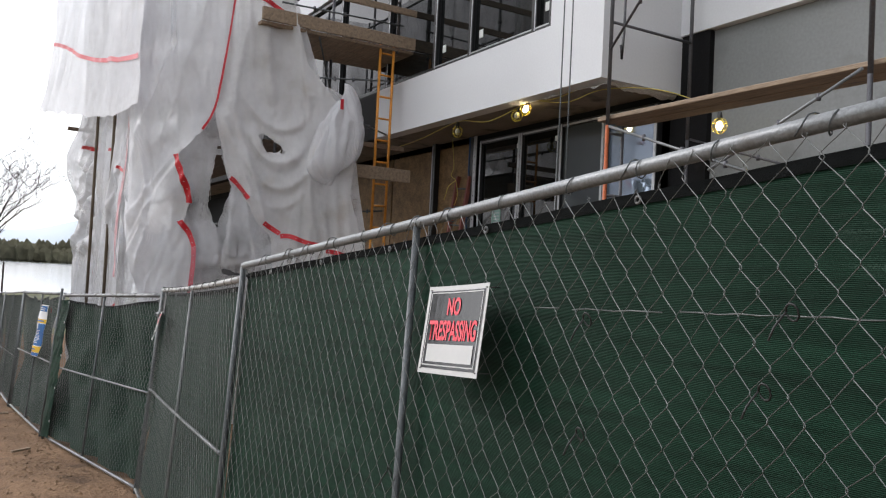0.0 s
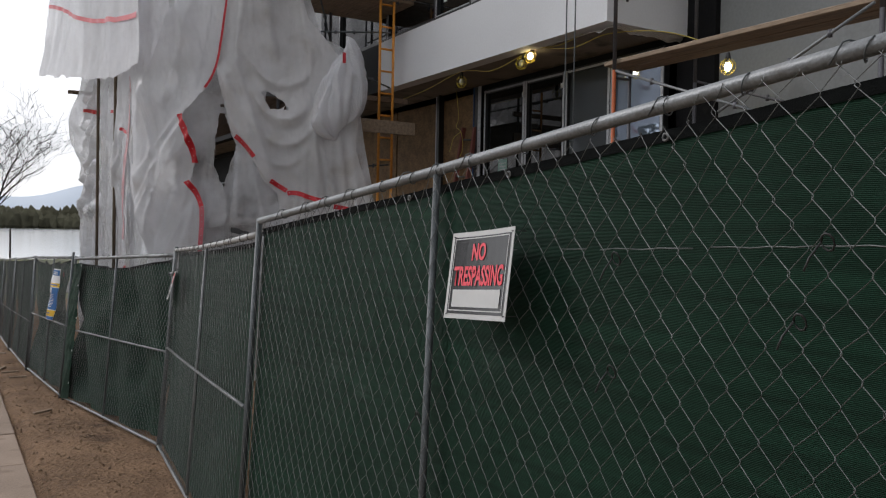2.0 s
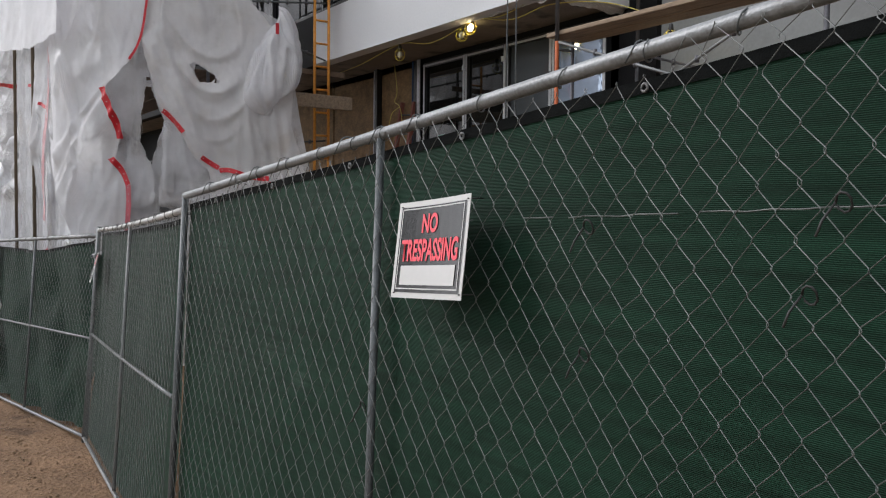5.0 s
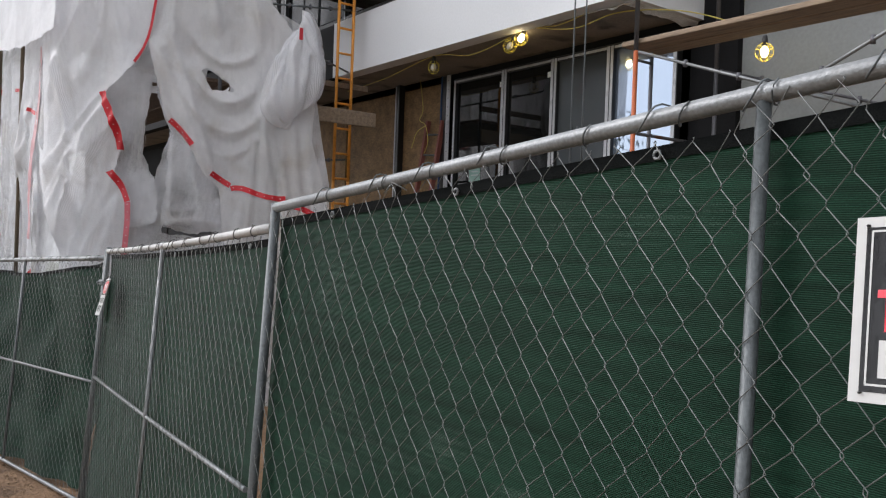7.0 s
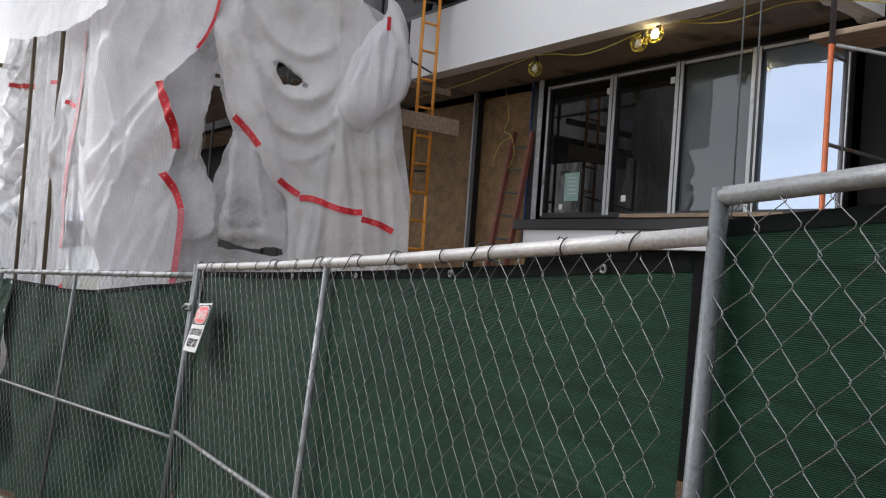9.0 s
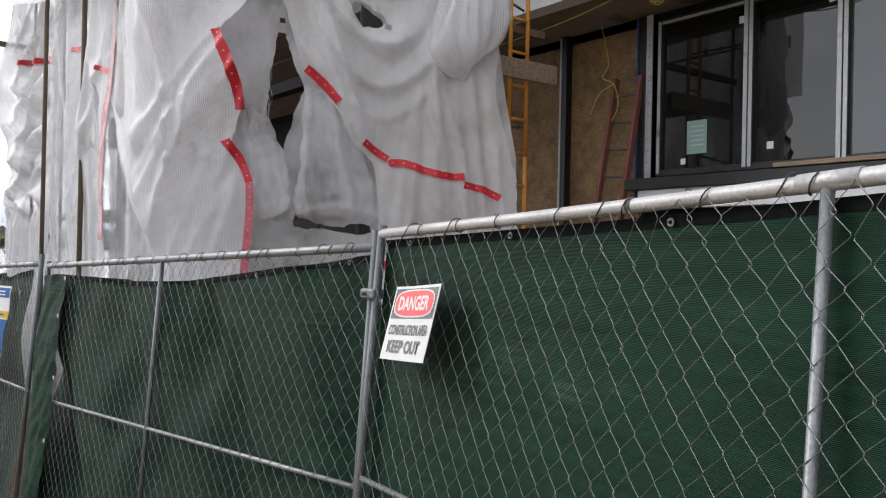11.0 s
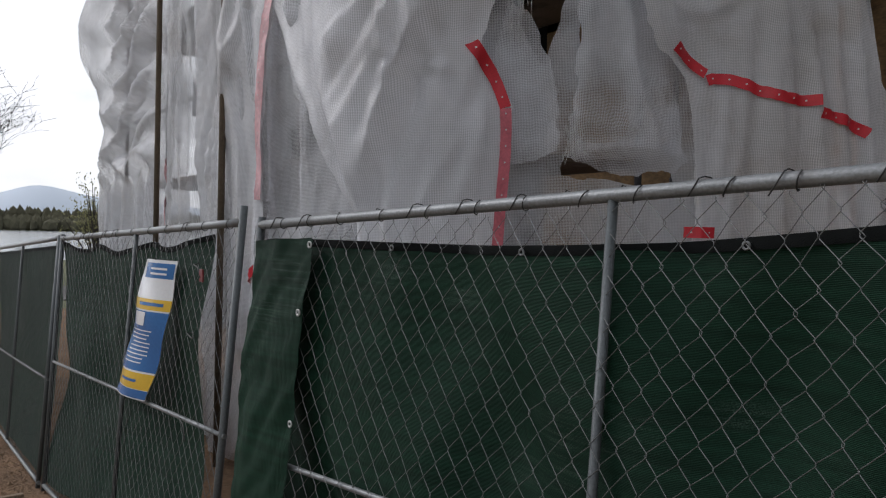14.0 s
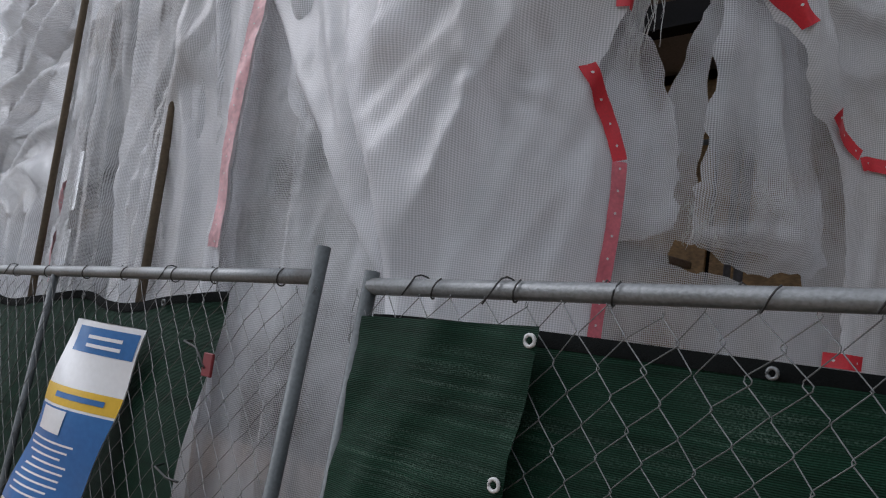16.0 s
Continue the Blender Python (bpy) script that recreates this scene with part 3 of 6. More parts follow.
def chain_mesh(length, low, high, seed, lean=-0.14, fall=-0.045, warp=0.012, pitch=1.0, knots=True):
    """Woven zigzag wires between two edges given as functions of the place along the panel; neighbours hook round one another at every bend."""
    rng = random.Random(seed)
    verts, faces = [], []
    mh, mw = MESH_H * pitch, MESH_W * pitch
    zmid = 0.5 * (low(length / 2) + high(length / 2))
    span = max(high(0), high(length)) - min(low(0), low(length))
    nz = int(span / mh / 2) + 6
    nx = int(length / mw / 2) + 6
    r = 0.00112
    for i in range(-nx, nx + 1):
        prev = None
        for j in range(-nz, nz + 1):
            side = 1 if (i + j) % 2 else -1
            jig = rng.uniform(-0.003, 0.003)
            bow = rng.uniform(-0.0025, 0.0025)
            steps = ((-0.075, 0.505, 0), (0.0, 0.56, 1), (0.075, 0.505, 0)) if knots else ((0.0, 0.55, 1),)
            for dj, reach, tip in steps:
                a, b = (i + side * reach) * mw, (j + dj) * mh
                u = length / 2 + a + lean * (0.15 + 0.85 * min(1, max(0, 0.5 + a / length))) * b + bow * (1 - tip)
                z = zmid + b + fall * a
                if not (-1.1 * mw <= u <= length + 1.1 * mw) or not (low(u) <= z <= high(u)):
                    prev = None
                    continue
                u = min(max(u, 0.0), length)
                # slack and kinks grow towards the free upper edge
                loose = 1 + 2.2 * max(0.0, 1 - (high(u) - z) / 0.22)
                wob = loose * (0.012 * noise.noise((u * 2.2, z * 2.2, seed * 7.1)) + 0.005 * noise.noise((u * 7, z * 7, seed))) + jig * loose
                dep = (0.0030 * side * (1 if tip else 0.2)) + warp * noise.noise((u * 1.1, z * 1.3, seed * 3.3))
                base = len(verts)
                tilt = 0 if tip else math.copysign(1, dj) * side
                for c, e in ((r, 0), (0, r), (-r, 0), (0, -r)):
                    verts.append((dep + e, u + wob + (c if tip else 0.75 * c), z + 0.5 * wob + 0.65 * c * tilt))
                if prev is not None:
                    for k in range(4):
                        faces.append((prev + k, prev + (k + 1) % 4, base + (k + 1) % 4, base + k))
                prev = base
    return verts, faces


def cloth_grid(fn, nu, nv, keep=None):
    verts, uvs, faces = [], [], []
    for j in range(nv + 1):
        for i in range(nu + 1):
            p, uvc = fn(i / nu, j / nv)
            verts.append(p)
            uvs.append(uvc)
    for j in range(nv):
        for i in range(nu):
            if keep is None or keep((i + 0.5) / nu, (j + 0.5) / nv):
                a = j * (nu + 1) + i
                faces.append((a, a + 1, a + nu + 2, a + nu + 1))
    return verts, faces, uvs


def fence_panel(a, b, ha, hb, label, lean=(0, 0), mid=0.5, mid_rail=None, rail_mat=GALV, mid_mat=GALV_DARK, tie_mat=BLACKTIE, screen=(0.0, 1.0), drop=(0.11, 0.11), sag=0.0, bow=0.03, wrinkle=0.012, seed=1, detail=True, tie_step=0.26, post_up=(0.02, 0.02), gap=0.05, rail_bend=0.0, posts=(True, True), wire=None, scallop=0.0, pitch=1.0):
    """A temporary fence panel from a to b (plan), whose top stands at ha and hb; the local y runs along it, x to the site."""
    A, B = Vector((a[0], a[1], 0)), Vector((b[0], b[1], 0))
    L = (B - A).length
    yaw = math.atan2(-(B - A).x, (B - A).y)
    za, zb = ground_z(a[1]), ground_z(b[1])
    root = thing("site_fence", Matrix.Translation(A) @ Matrix.Rotation(yaw, 4, "Z"), label, "fence", "temporary fence panels")
    R = 0.0195

    def top(u):
        return ha + (hb - ha) * u / L + rail_bend * math.sin(math.pi * u / L)

    def bot(u):
        return za + (zb - za) * u / L + gap

    def lx(u, z):
        """Sideways place of the panel's plane: it leans."""
        k = 1 - (z - bot(u)) / max(0.1, top(u) - bot(u))
        return k * (lean[0] + (lean[1] - lean[0]) * u / L)

    def P(u, z, x=0.0):
        return (lx(u, z) + x, u, z)
    us = [L * k / 8 for k in range(9)]
    u0 = 0.03 if posts[0] else -0.05
    part("top_rail", tube([P(u0 + (L - 0.03 - u0) * k / 8, top(us[k])) for k in range(9)], R * 0.92, 12), rail_mat, root)
    part("bottom_rail", tube([P(u, bot(u)) for u in us], R * 0.8, 8), GALV, root)
    for u, up, has in ((0.0, post_up[0], posts[0]), (L, post_up[1], posts[1])):
        if not has:
            continue
        uu = 0.026 if u == 0 else L - 0.026
        part("end_post", tube([P(uu, bot(uu) - gap + 0.01), P(uu, (top(uu) + bot(uu)) / 2), P(uu, top(uu) + up)], R * 0.86, 12), GALV_DARK, root)
    if mid:
        part("middle_post", tube([P(mid * L, bot(mid * L)), P(mid * L, top(mid * L) - 0.01)], R * 0.66, 10), mid_mat, root)
    if mid_rail:
        part("middle_rail", tube([P(u, bot(u) + mid_rail * (top(u) - bot(u)), 0.0) for u in us], R * 0.55, 8), GALV, root)
    # wire mesh
    verts, faces = chain_mesh(L - 0.05, bot, lambda u: top(u) - 0.006, seed, pitch=pitch, knots=detail)
    out = []
    for x, u, z in verts:
        out.append((lx(u + 0.025, z) + x - 0.012, u + 0.025, z))
    sheet("wire_mesh", out, faces, None, wire or WIRE_DARK, root, smooth=True)
    # screen
    s0, s1 = screen[0] * L, screen[1] * L

    def fn(i, j):
        u = s0 + 0.015 + (s1 - s0 - 0.03) * i
        up = top(u) - (drop[0] + (drop[1] - drop[0]) * i) - sag * math.sin(math.pi * min(1, i * 1.0)) ** 1.5 - scallop * math.sin(3 * math.pi * i) ** 2
        lo = bot(u) + 0.02
        z = lo + (up - lo) * j
        x = 0.03 + bow * math.sin(math.pi * j) * (0.6 + 0.6 * noise.noise((u * 0.9, z * 0.8, seed * 5)))
        x += wrinkle * (noise.noise((u * 3.5, z * 2.2, seed * 9)) + 1.2 * math.sin(5.5 * u - 3.5 * z + 2 * noise.noise((u, z, seed))) * (wrinkle > 0.02)) + 0.02 * sag * 6 * j * math.sin(9 * i + 5 * j)
        return (lx(u, z) + max(x, 0.018), u, z), (u, z)
    nu, nv = (70, 46) if detail else (28, 18)
    v, f, uv = cloth_grid(fn, nu, nv)
    scr = sheet("privacy_screen", v, f, uv, SCREEN, root, "dark green woven mesh screen")
    hv, hf = [], []
    for i in range(nu + 1):
        (x, u, z), _ = fn(i / nu, 1.0)
        for dx, dz in ((-0.004, -0.024), (-0.006, 0.004), (0.004, 0.004)):
            hv.append((x + dx, u, z + dz))
    for i in range(nu):
        a0 = 3 * i
        hf += [(a0, a0 + 3, a0 + 4, a0 + 1), (a0 + 1, a0 + 4, a0 + 5, a0 + 2)]
    sheet("hem", hv, hf, None, HEM, scr, "black stitched hem")
    if detail:
        k = 0
        u = s0 + 0.25
        while u < s1 - 0.1:
            i = (u - s0 - 0.015) / (s1 - s0 - 0.03)
            (x, uu, z), _ = fn(i, 1.0)
            part("grommet", ring((x - 0.012, uu, z - 0.014), 0.008, 0.003, (1, 0, 0)), GALV, scr, "bright metal eyelet")
            u += 0.62
        rng = random.Random(seed)
        u = 0.16
        while u < L - 0.1:
            c = Vector(P(u, top(u)))
            lean_w = rng.uniform(0.03, 0.09)
            pts = []
            turns = rng.choice((0.85, 1.0, 1.1))
            for q in range(13):
                a = 2 * math.pi * turns * q / 12 + 2.2
                rr = R + 0.003
                pts.append(c + Vector((rr * math.cos(a), lean_w * (q / 12 - 0.5), rr * math.sin(a))))
            pts.append(pts[-1] + Vector((-0.01, 0.02, -0.04)))
            part("tie_wire", tube(pts, 0.0019, 5), tie_mat, root)
            u += tie_step * rng.uniform(0.75, 1.25)
    return root, P, top, bot, L


sidewalk()
LBL = "chain-link site fence panel backed with dark green privacy mesh"
P1, Q2, Q0, R0 = (0.0, 0.0), (0.385, 3.57), (-0.06, 7.10), (-0.26, 10.45)
pan_a = fence_panel((0.0, -3.75), (0.0, -0.0), 2.735, 2.405, LBL, (-0.03, -0.10), 0.5, None, drop=(0.055, 0.045), bow=0.02, seed=1, post_up=(0.02, 0.012), tie_mat=GALV_DARK, wire=WIRE)
pan_b = fence_panel((0.0, 0.03), Q2, 2.335, 2.155, LBL, (-0.10, -0.14), 0.48, 0.5, rail_mat=GALV_PALE, drop=(0.04, 0.028), bow=0.03, seed=2, post_up=(0.0, 0.03), mid_mat=GALV, rail_bend=-0.015, posts=(False, True), wire=WIRE)
pan_c = fence_panel((Q2[0] - 0.003, Q2[1] - 0.012), Q0, 2.105, 1.945, LBL + ", sagging", (-0.12, -0.14), 0.508, 0.49, drop=(0.03, 0.06), sag=0.075, bow=0.07, wrinkle=0.06, seed=3, post_up=(0.065, 0.03), tie_step=0.2)
pan_d = fence_panel((-0.07, 7.22), R0, 1.955, 1.84, LBL + ", hung short", (-0.14, -0.10), 0.45, 0.5, screen=(0.14, 1), drop=(0.04, 0.03), sag=0.03, scallop=0.045, bow=0.06, wrinkle=0.03, seed=4, post_up=(0.07, 0.03))
far_posts = [R0, (-0.33, 14.05), (-0.36, 17.65), (-0.5, 21.2), (-0.62, 24.8), (-0.5, 28.4)]
for k, (a, b) in enumerate(zip(far_posts, far_posts[1:])):
    fence_panel((a[0], a[1] + 0.05), b, ground_z(a[1]) + 1.83, ground_z(b[1]) + 1.82, LBL, (-0.12, -0.1), 0.5, 0.42, screen=(0, 1), drop=(0.05, 0.05), seed=5 + k, detail=False, bow=0.06)


def at_panel(pan, u, z, x=0.0):
    root, P, top, bot, L = pan
    return root.matrix_basis @ Vector(P(u, z, x))


def fence_details():
    """A rusty sleeve on one rail, a frayed seam and stray ties on the near screen."""
    root, P, top, bot, L = pan_b
    u = 0.48 * L
    part("rusty_sleeve", tube([P(u - 0.07, top(u - 0.07)), P(u, top(u)), P(u + 0.06, top(u + 0.06))], 0.0192, 12), GALV_RUST, root, "rust-stained rail joint")
    part("rail_joint", tube([P(0.62 * L, top(0.62 * L)), P(0.625 * L, top(0.625 * L))], 0.0195, 12), GALV_DARK, root)
    root, P, top, bot, L = pan_a
    rng = random.Random(6)
    seam = bmesh.new()
    pts = [P(0.12 + 0.05 * k, 2.368 - 0.036 * (0.12 + 0.05 * k) + rng.uniform(-0.003, 0.003), 0.012) for k in range(37)]
    k = 0
    while k < 34:
        n = rng.randint(1, 3) if k > 14 else rng.randint(2, 5)
        tube_into(seam, pts[k:k + n + 1], 0.0017, 4)
        k += n + (rng.randint(0, 1) if k < 20 else rng.randint(2, 4))
    tagged(part("frayed_seam", seam, WIRE, root, "pale frayed seam of the screen"), kind="stuff")
    for u, z in ((0.98, 2.31), (0.48, 2.21), (0.43, 2.36), (0.98, 2.04), (1.9, 1.75)):
        c = Vector(P(u, z, -0.016))
        loop = [c + Vector((-0.006 * math.sin(q), 0.012 * math.cos(q) * 1.1, 0.016 * math.sin(q))) for q in (k * 0.7 for k in range(10))]
        loop += [loop[-1] + Vector((-0.012, 0.015, -0.03)), loop[-1] + Vector((-0.02, 0.02, -0.055))]
        part("cable_tie", tube(loop, 0.0024, 5), BLACKTIE, root)
    root, P, top, bot, L = pan_d
    for k, dz in ((0.25, 0.02), (0.5, -0.03), (0.72, 0.03), (0.9, -0.02)):
        u = 0.145 * L
        z = bot(u) + k * (top(u) - bot(u))
        part("cable_tie", tube([P(u + 0.05, z, 0.02), P(u + 0.02, z, -0.02), P(u - 0.06, z - 0.01, -0.03), P(u - 0.15, z - 0.03 + dz, -0.05)], 0.003, 5), BLACKTIE, root)
    root, P, top, bot, L = pan_a
    # loose wire ends standing off the mesh
    for u, z, dy in ((2.9, 2.44, 0.04),):
        c = Vector(P(u, z, -0.014))
        part("loose_wire", tube([c, c + Vector((-0.02, dy, 0.02)), c + Vector((-0.03, dy * 1.6, -0.01))], 0.0016, 5), WIRE, root)


def screen_flap(pan):
    """The loose end of the screen, folded round to the path side of the mesh."""
    root, P, top, bot, L = pan

    def fn(i, j):
        u = L - 0.05 - (0.33 + 0.10 * j) * i
        z = bot(u) + 0.02 + (top(u) - 0.085 - bot(u)) * j
        x = -0.034 - 0.03 * math.sin(math.pi * i) * (1 - 0.7 * j) + 0.016 * noise.noise((u * 8, z * 2.5 + u * 4, 4)) + 0.012 * noise.noise((u * 15 + z * 9, z * 7, 4)) + 0.005 * noise.noise((u * 40, z * 30, 4))
        return P(u, z, x), (u, z)
    v, f, uv = cloth_grid(fn, 26, 60)
    ob = sheet("screen_flap", v, f, uv, SCREEN, root, "green screen end folded over the mesh")
    for j in (0.12, 0.36, 0.6, 0.84, 0.985):
        (x, u, z), _ = fn(0.97, j)
        part("grommet", ring((x - 0.006, u, z), 0.010, 0.0035, (1, 0, 0)), SIGN_WHITE, ob, "bright metal eyelet")


screen_flap(pan_c)
fence_details()


def clamp(at):
    t = thing("fence_clamp", at, "small galvanised clamp joining two fence posts", "clamp")
    part("band", cubox(-0.028, 0.028, -0.045, 0.045, -0.018, 0.018, bevel=0.006), GALV, t)
    part("bolt", tube([(-0.05, 0, 0), (-0.03, 0, 0)], 0.008, 6), GALV_DARK, t)


clamp((Q2[0] - 0.02, Q2[1] + 0.008, 1.93))


# ---- signs ----
def spanned(at, right, up):
    """A pose whose local x and y follow the given edges of a hung sign."""
    x = Vector(right).normalized()
    y = Vector(up)
    y = (y - x * y.dot(x)).normalized()
    return Matrix.Translation(at) @ Matrix((x, y, x.cross(y))).transposed().to_4x4()


def plate(w, h, th, curl=0.0, r=0.012, n=10):
    """A thin sign plate, its sheet slightly curled."""
    bm = bmesh.new()
    rows = []
    for side in (0, th):
        rows.append([[bm.verts.new((-w / 2 + w * i / n, -h / 2 + h * j / 4, side + curl * ((2 * i / n - 1) ** 2) + 0.3 * curl * (j / 4 - 0.5) ** 2)) for i in range(n + 1)] for j in range(5)])
    for s, grid in enumerate(rows):
        for j in range(4):
            for i in range(n):
                q = (grid[j][i], grid[j][i + 1], grid[j + 1][i + 1], grid[j + 1][i])
                bm.faces.new(q if s else q[::-1])
    rim = [(j, 0) for j in range(5)] + [(4, i) for i in range(1, n + 1)] + [(j, n) for j in (3, 2, 1, 0)] + [(0, i) for i in range(n - 1, 0, -1)]
    for k in range(len(rim)):
        (j, i), (j2, i2) = rim[k], rim[(k + 1) % len(rim)]
        bm.faces.new((rows[0][j][i], rows[0][j2][i2], rows[1][j2][i2], rows[1][j][i]))
    return bm


def block(cx, cy, w, h, z, curl=0.0, full=1.0, th=0.0008, n=8):
    """A printed area lying on the curled plate."""
    bm = bmesh.new()
    lo, hi = [], []
    for i in range(n + 1):
        x = cx - w / 2 + w * i / n
        zz = z + curl * (2 * x / full) ** 2
        lo.append(bm.verts.new((x, cy - h / 2, zz)))
        hi.append(bm.verts.new((x, cy + h / 2, zz)))
    for i in range(n):
        bm.faces.new((lo[i], lo[i + 1], hi[i + 1], hi[i]))
    return bm


def lettering(name, text, cx, cy, w, h, z, material, parent, curl=0.0, full=1.0, bold=0.0):
    """Words in the built-in font, fitted into a box and laid on the plate."""
    cu = bpy.data.curves.new(name, "FONT")
    cu.body, cu.align_x, cu.align_y, cu.offset = text, "CENTER", "CENTER", bold
    cu.fill_mode = "FRONT"
    tmp = bpy.data.objects.new(name, cu)
    me = bpy.data.meshes.new_from_object(tmp)
    me.name = name
    bpy.data.objects.remove(tmp)
    co = np.array([v.co[:] for v in me.vertices])
    lo, hi = co.min(0), co.max(0)
    for v in me.vertices:
        x = cx + ((v.co.x - lo[0]) / (hi[0] - lo[0]) - 0.5) * w
        y = cy + ((v.co.y - lo[1]) / (hi[1] - lo[1]) - 0.5) * h
        v.co = (x, y, z + curl * (2 * x / full) ** 2)
    me.materials.append(material)
    ob = new(name, me)
    ob.parent = parent
    return ob


def no_trespassing(at):
    w, h, c = 0.356, 0.262, 0.006
    s = thing("warning_sign", at, "black and white plastic no trespassing sign wired to the fence", "sign")
    part("plate", plate(w, h, 0.0015, c), SIGN_WHITE, s)
    part("black_field", block(0, 0, w - 0.03, h - 0.03, 0.0030, c, w), SIGN_BLACK, s)
    for nm, cx, cy, bw, bh in (("rule_top", 0, 0.110, 0.31, 0.003), ("rule_bottom", 0, -0.106, 0.31, 0.003), ("rule_side", -0.154, 0.002, 0.003, 0.214), ("rule_side", 0.154, 0.002, 0.003, 0.214)):
        part(nm, block(cx, cy, bw, bh, 0.0042, c, w, n=6), SIGN_WHITE, s)
    part("white_field", block(0.0, -0.070, 0.275, 0.052, 0.0048, c, w), SIGN_WHITE, s)
    lettering("words_no", "NO", -0.01, 0.068, 0.078, 0.052, 0.0050, SIGN_RED, s, c, w, 0.03)
    lettering("words_trespassing", "TRESPASSING", 0, -0.003, 0.285, 0.060, 0.0050, SIGN_RED, s, c, w, 0.028)
    for x in (-0.165, 0.165):
        for y in (-0.118, 0.118):
            part("tie_wire", tube([(x, y, 0.004), (x + 0.004, y, 0.012), (x + 0.012, y + 0.006, -0.03)], 0.0018, 5), BLACKTIE, s)
    return s


no_trespassing(spanned((-0.067, -2.245, 2.243), (-0.02, -0.35, 0.024), (0.04, 0.02, 0.255)))


def danger_sign(at):
    w, h, c = 0.345, 0.255, 0.005
    s = thing("danger_sign", at, "white plastic danger construction area sign wired to the fence", "sign")
    part("plate", plate(w, h, 0.0015, c), SIGN_WHITE, s)
    part("black_field", block(0, 0.066, w - 0.02, 0.104, 0.0028, c, w), SIGN_BLACK, s)
    for nm, rx, ry, z, m in (("white_oval", 0.152, 0.048, 0.0038, SIGN_WHITE), ("red_oval", 0.145, 0.043, 0.0046, SIGN_DANGER)):
        bm = bmesh.new()
        vs = []
        for k in range(40):
            a = 2 * math.pi * k / 40
            e = 0.6
            x = rx * math.copysign(abs(math.cos(a)) ** e, math.cos(a))
            y = ry * math.copysign(abs(math.sin(a)) ** e, math.sin(a))
            vs.append(bm.verts.new((x, 0.066 + y, z + c * (2 * x / w) ** 2)))
        mid = bm.verts.new((0, 0.066, z))
        for k in range(40):
            bm.faces.new((mid, vs[k], vs[(k + 1) % 40]))
        part(nm, bm, m, s)
    lettering("words_danger", "DANGER", 0, 0.066, 0.235, 0.050, 0.0056, SIGN_WHITE, s, c, w, 0.03)
    lettering("words_construction_area", "CONSTRUCTION AREA", 0, -0.025, 0.30, 0.036, 0.0036, SIGN_BLACK, s, c, w, 0.03)
    lettering("words_keep_out", "KEEP OUT", -0.01, -0.082, 0.25, 0.044, 0.0036, SIGN_BLACK, s, c, w, 0.035)
    for x in (-0.16, 0.16):
        part("tie_wire", tube([(x, 0.115, 0.004), (x - 0.03, 0.14, 0.004), (x - 0.05, 0.16, -0.02)], 0.0018, 5), BLACKTIE, s)
    return s


danger_sign(spanned((0.265, 3.175, 1.855), (-0.06, -0.34, 0.027), (0.07, -0.01, 0.25)))


def banner(at):
    """A tall printed film strip tied to the fence, bowed and pulled askew."""
    w, h = 0.38, 0.72
    s = thing("information_banner", at, "tall glossy blue white and yellow notice banner tied to the fence", "banner")

    def on(x, y, z):
        """The banner's bow: x across, y up, z off the film."""
        return (x + 0.30 * (y / h) + 0.035 * math.cos(math.pi * y / h), y, z + 0.035 * math.cos(math.pi * x / w) + 0.008 * math.sin(6.5 * y) + 0.006 * math.sin(19 * y + 9 * x))

    def area(cx, cy, bw, bh, z, nx=10, ny=12):
        bm = bmesh.new()
        g = [[bm.verts.new(on(cx - bw / 2 + bw * i / nx, cy - bh / 2 + bh * j / ny, z)) for i in range(nx + 1)] for j in range(ny + 1)]
        for j in range(ny):
            for i in range(nx):
                bm.faces.new((g[j][i], g[j][i + 1], g[j + 1][i + 1], g[j + 1][i]))
        return bm
    film = area(0, 0, w, h, 0.0, 14, 40)
    bmesh.ops.solidify(film, geom=film.faces[:], thickness=0.001)
    part("film", film, BAN_WHITE, s, smooth=True)
    part("white_ground", area(0, 0, w - 0.004, h - 0.004, 0.0022, 14, 40), BAN_WHITE, s, smooth=True)
    part("blue_head", area(0.03, 0.305, 0.30, 0.075, 0.0035), BAN_BLUE, s, smooth=True)
    part("yellow_band", area(0.0, 0.135, w, 0.055, 0.0035), BAN_YELLOW, s, smooth=True)
    part("blue_field", area(0.0, -0.055, w, 0.31, 0.0035, 10, 24), BAN_BLUE, s, smooth=True)
    part("yellow_band", area(0.0, -0.262, w, 0.085, 0.0035), BAN_YELLOW, s, smooth=True)
    part("blue_foot", area(0.0, -0.33, w, 0.045, 0.0035), BAN_BLUE, s, smooth=True)
    part("white_patch", area(-0.06, 0.06, 0.16, 0.07, 0.0055), BAN_WHITE, s, "white swirl printed on the blue field", smooth=True)
    rng = random.Random(8)
    for k in range(9):
        part("text_bar", area(-0.02 + rng.uniform(-0.02, 0.02), 0.0 - 0.021 * k, rng.uniform(0.18, 0.27), 0.006, 0.0055, 6, 1), BAN_WHITE, s)
    for k in range(2):
        part("text_bar", area(0.05, 0.315 - 0.025 * k, 0.16, 0.010, 0.0055, 6, 1), BAN_WHITE, s)
    part("text_bar", area(0.03, 0.137, 0.22, 0.016, 0.0055, 6, 1), BAN_BLUE, s)
    part("text_bar", area(-0.02, -0.262, 0.20, 0.014, 0.0055, 6, 1), BAN_BLUE, s)
    return s


banner(spanned((-0.205, 8.24, 1.41), (0.07, -0.42, 0.0), (0.06, -0.14, 0.71)))

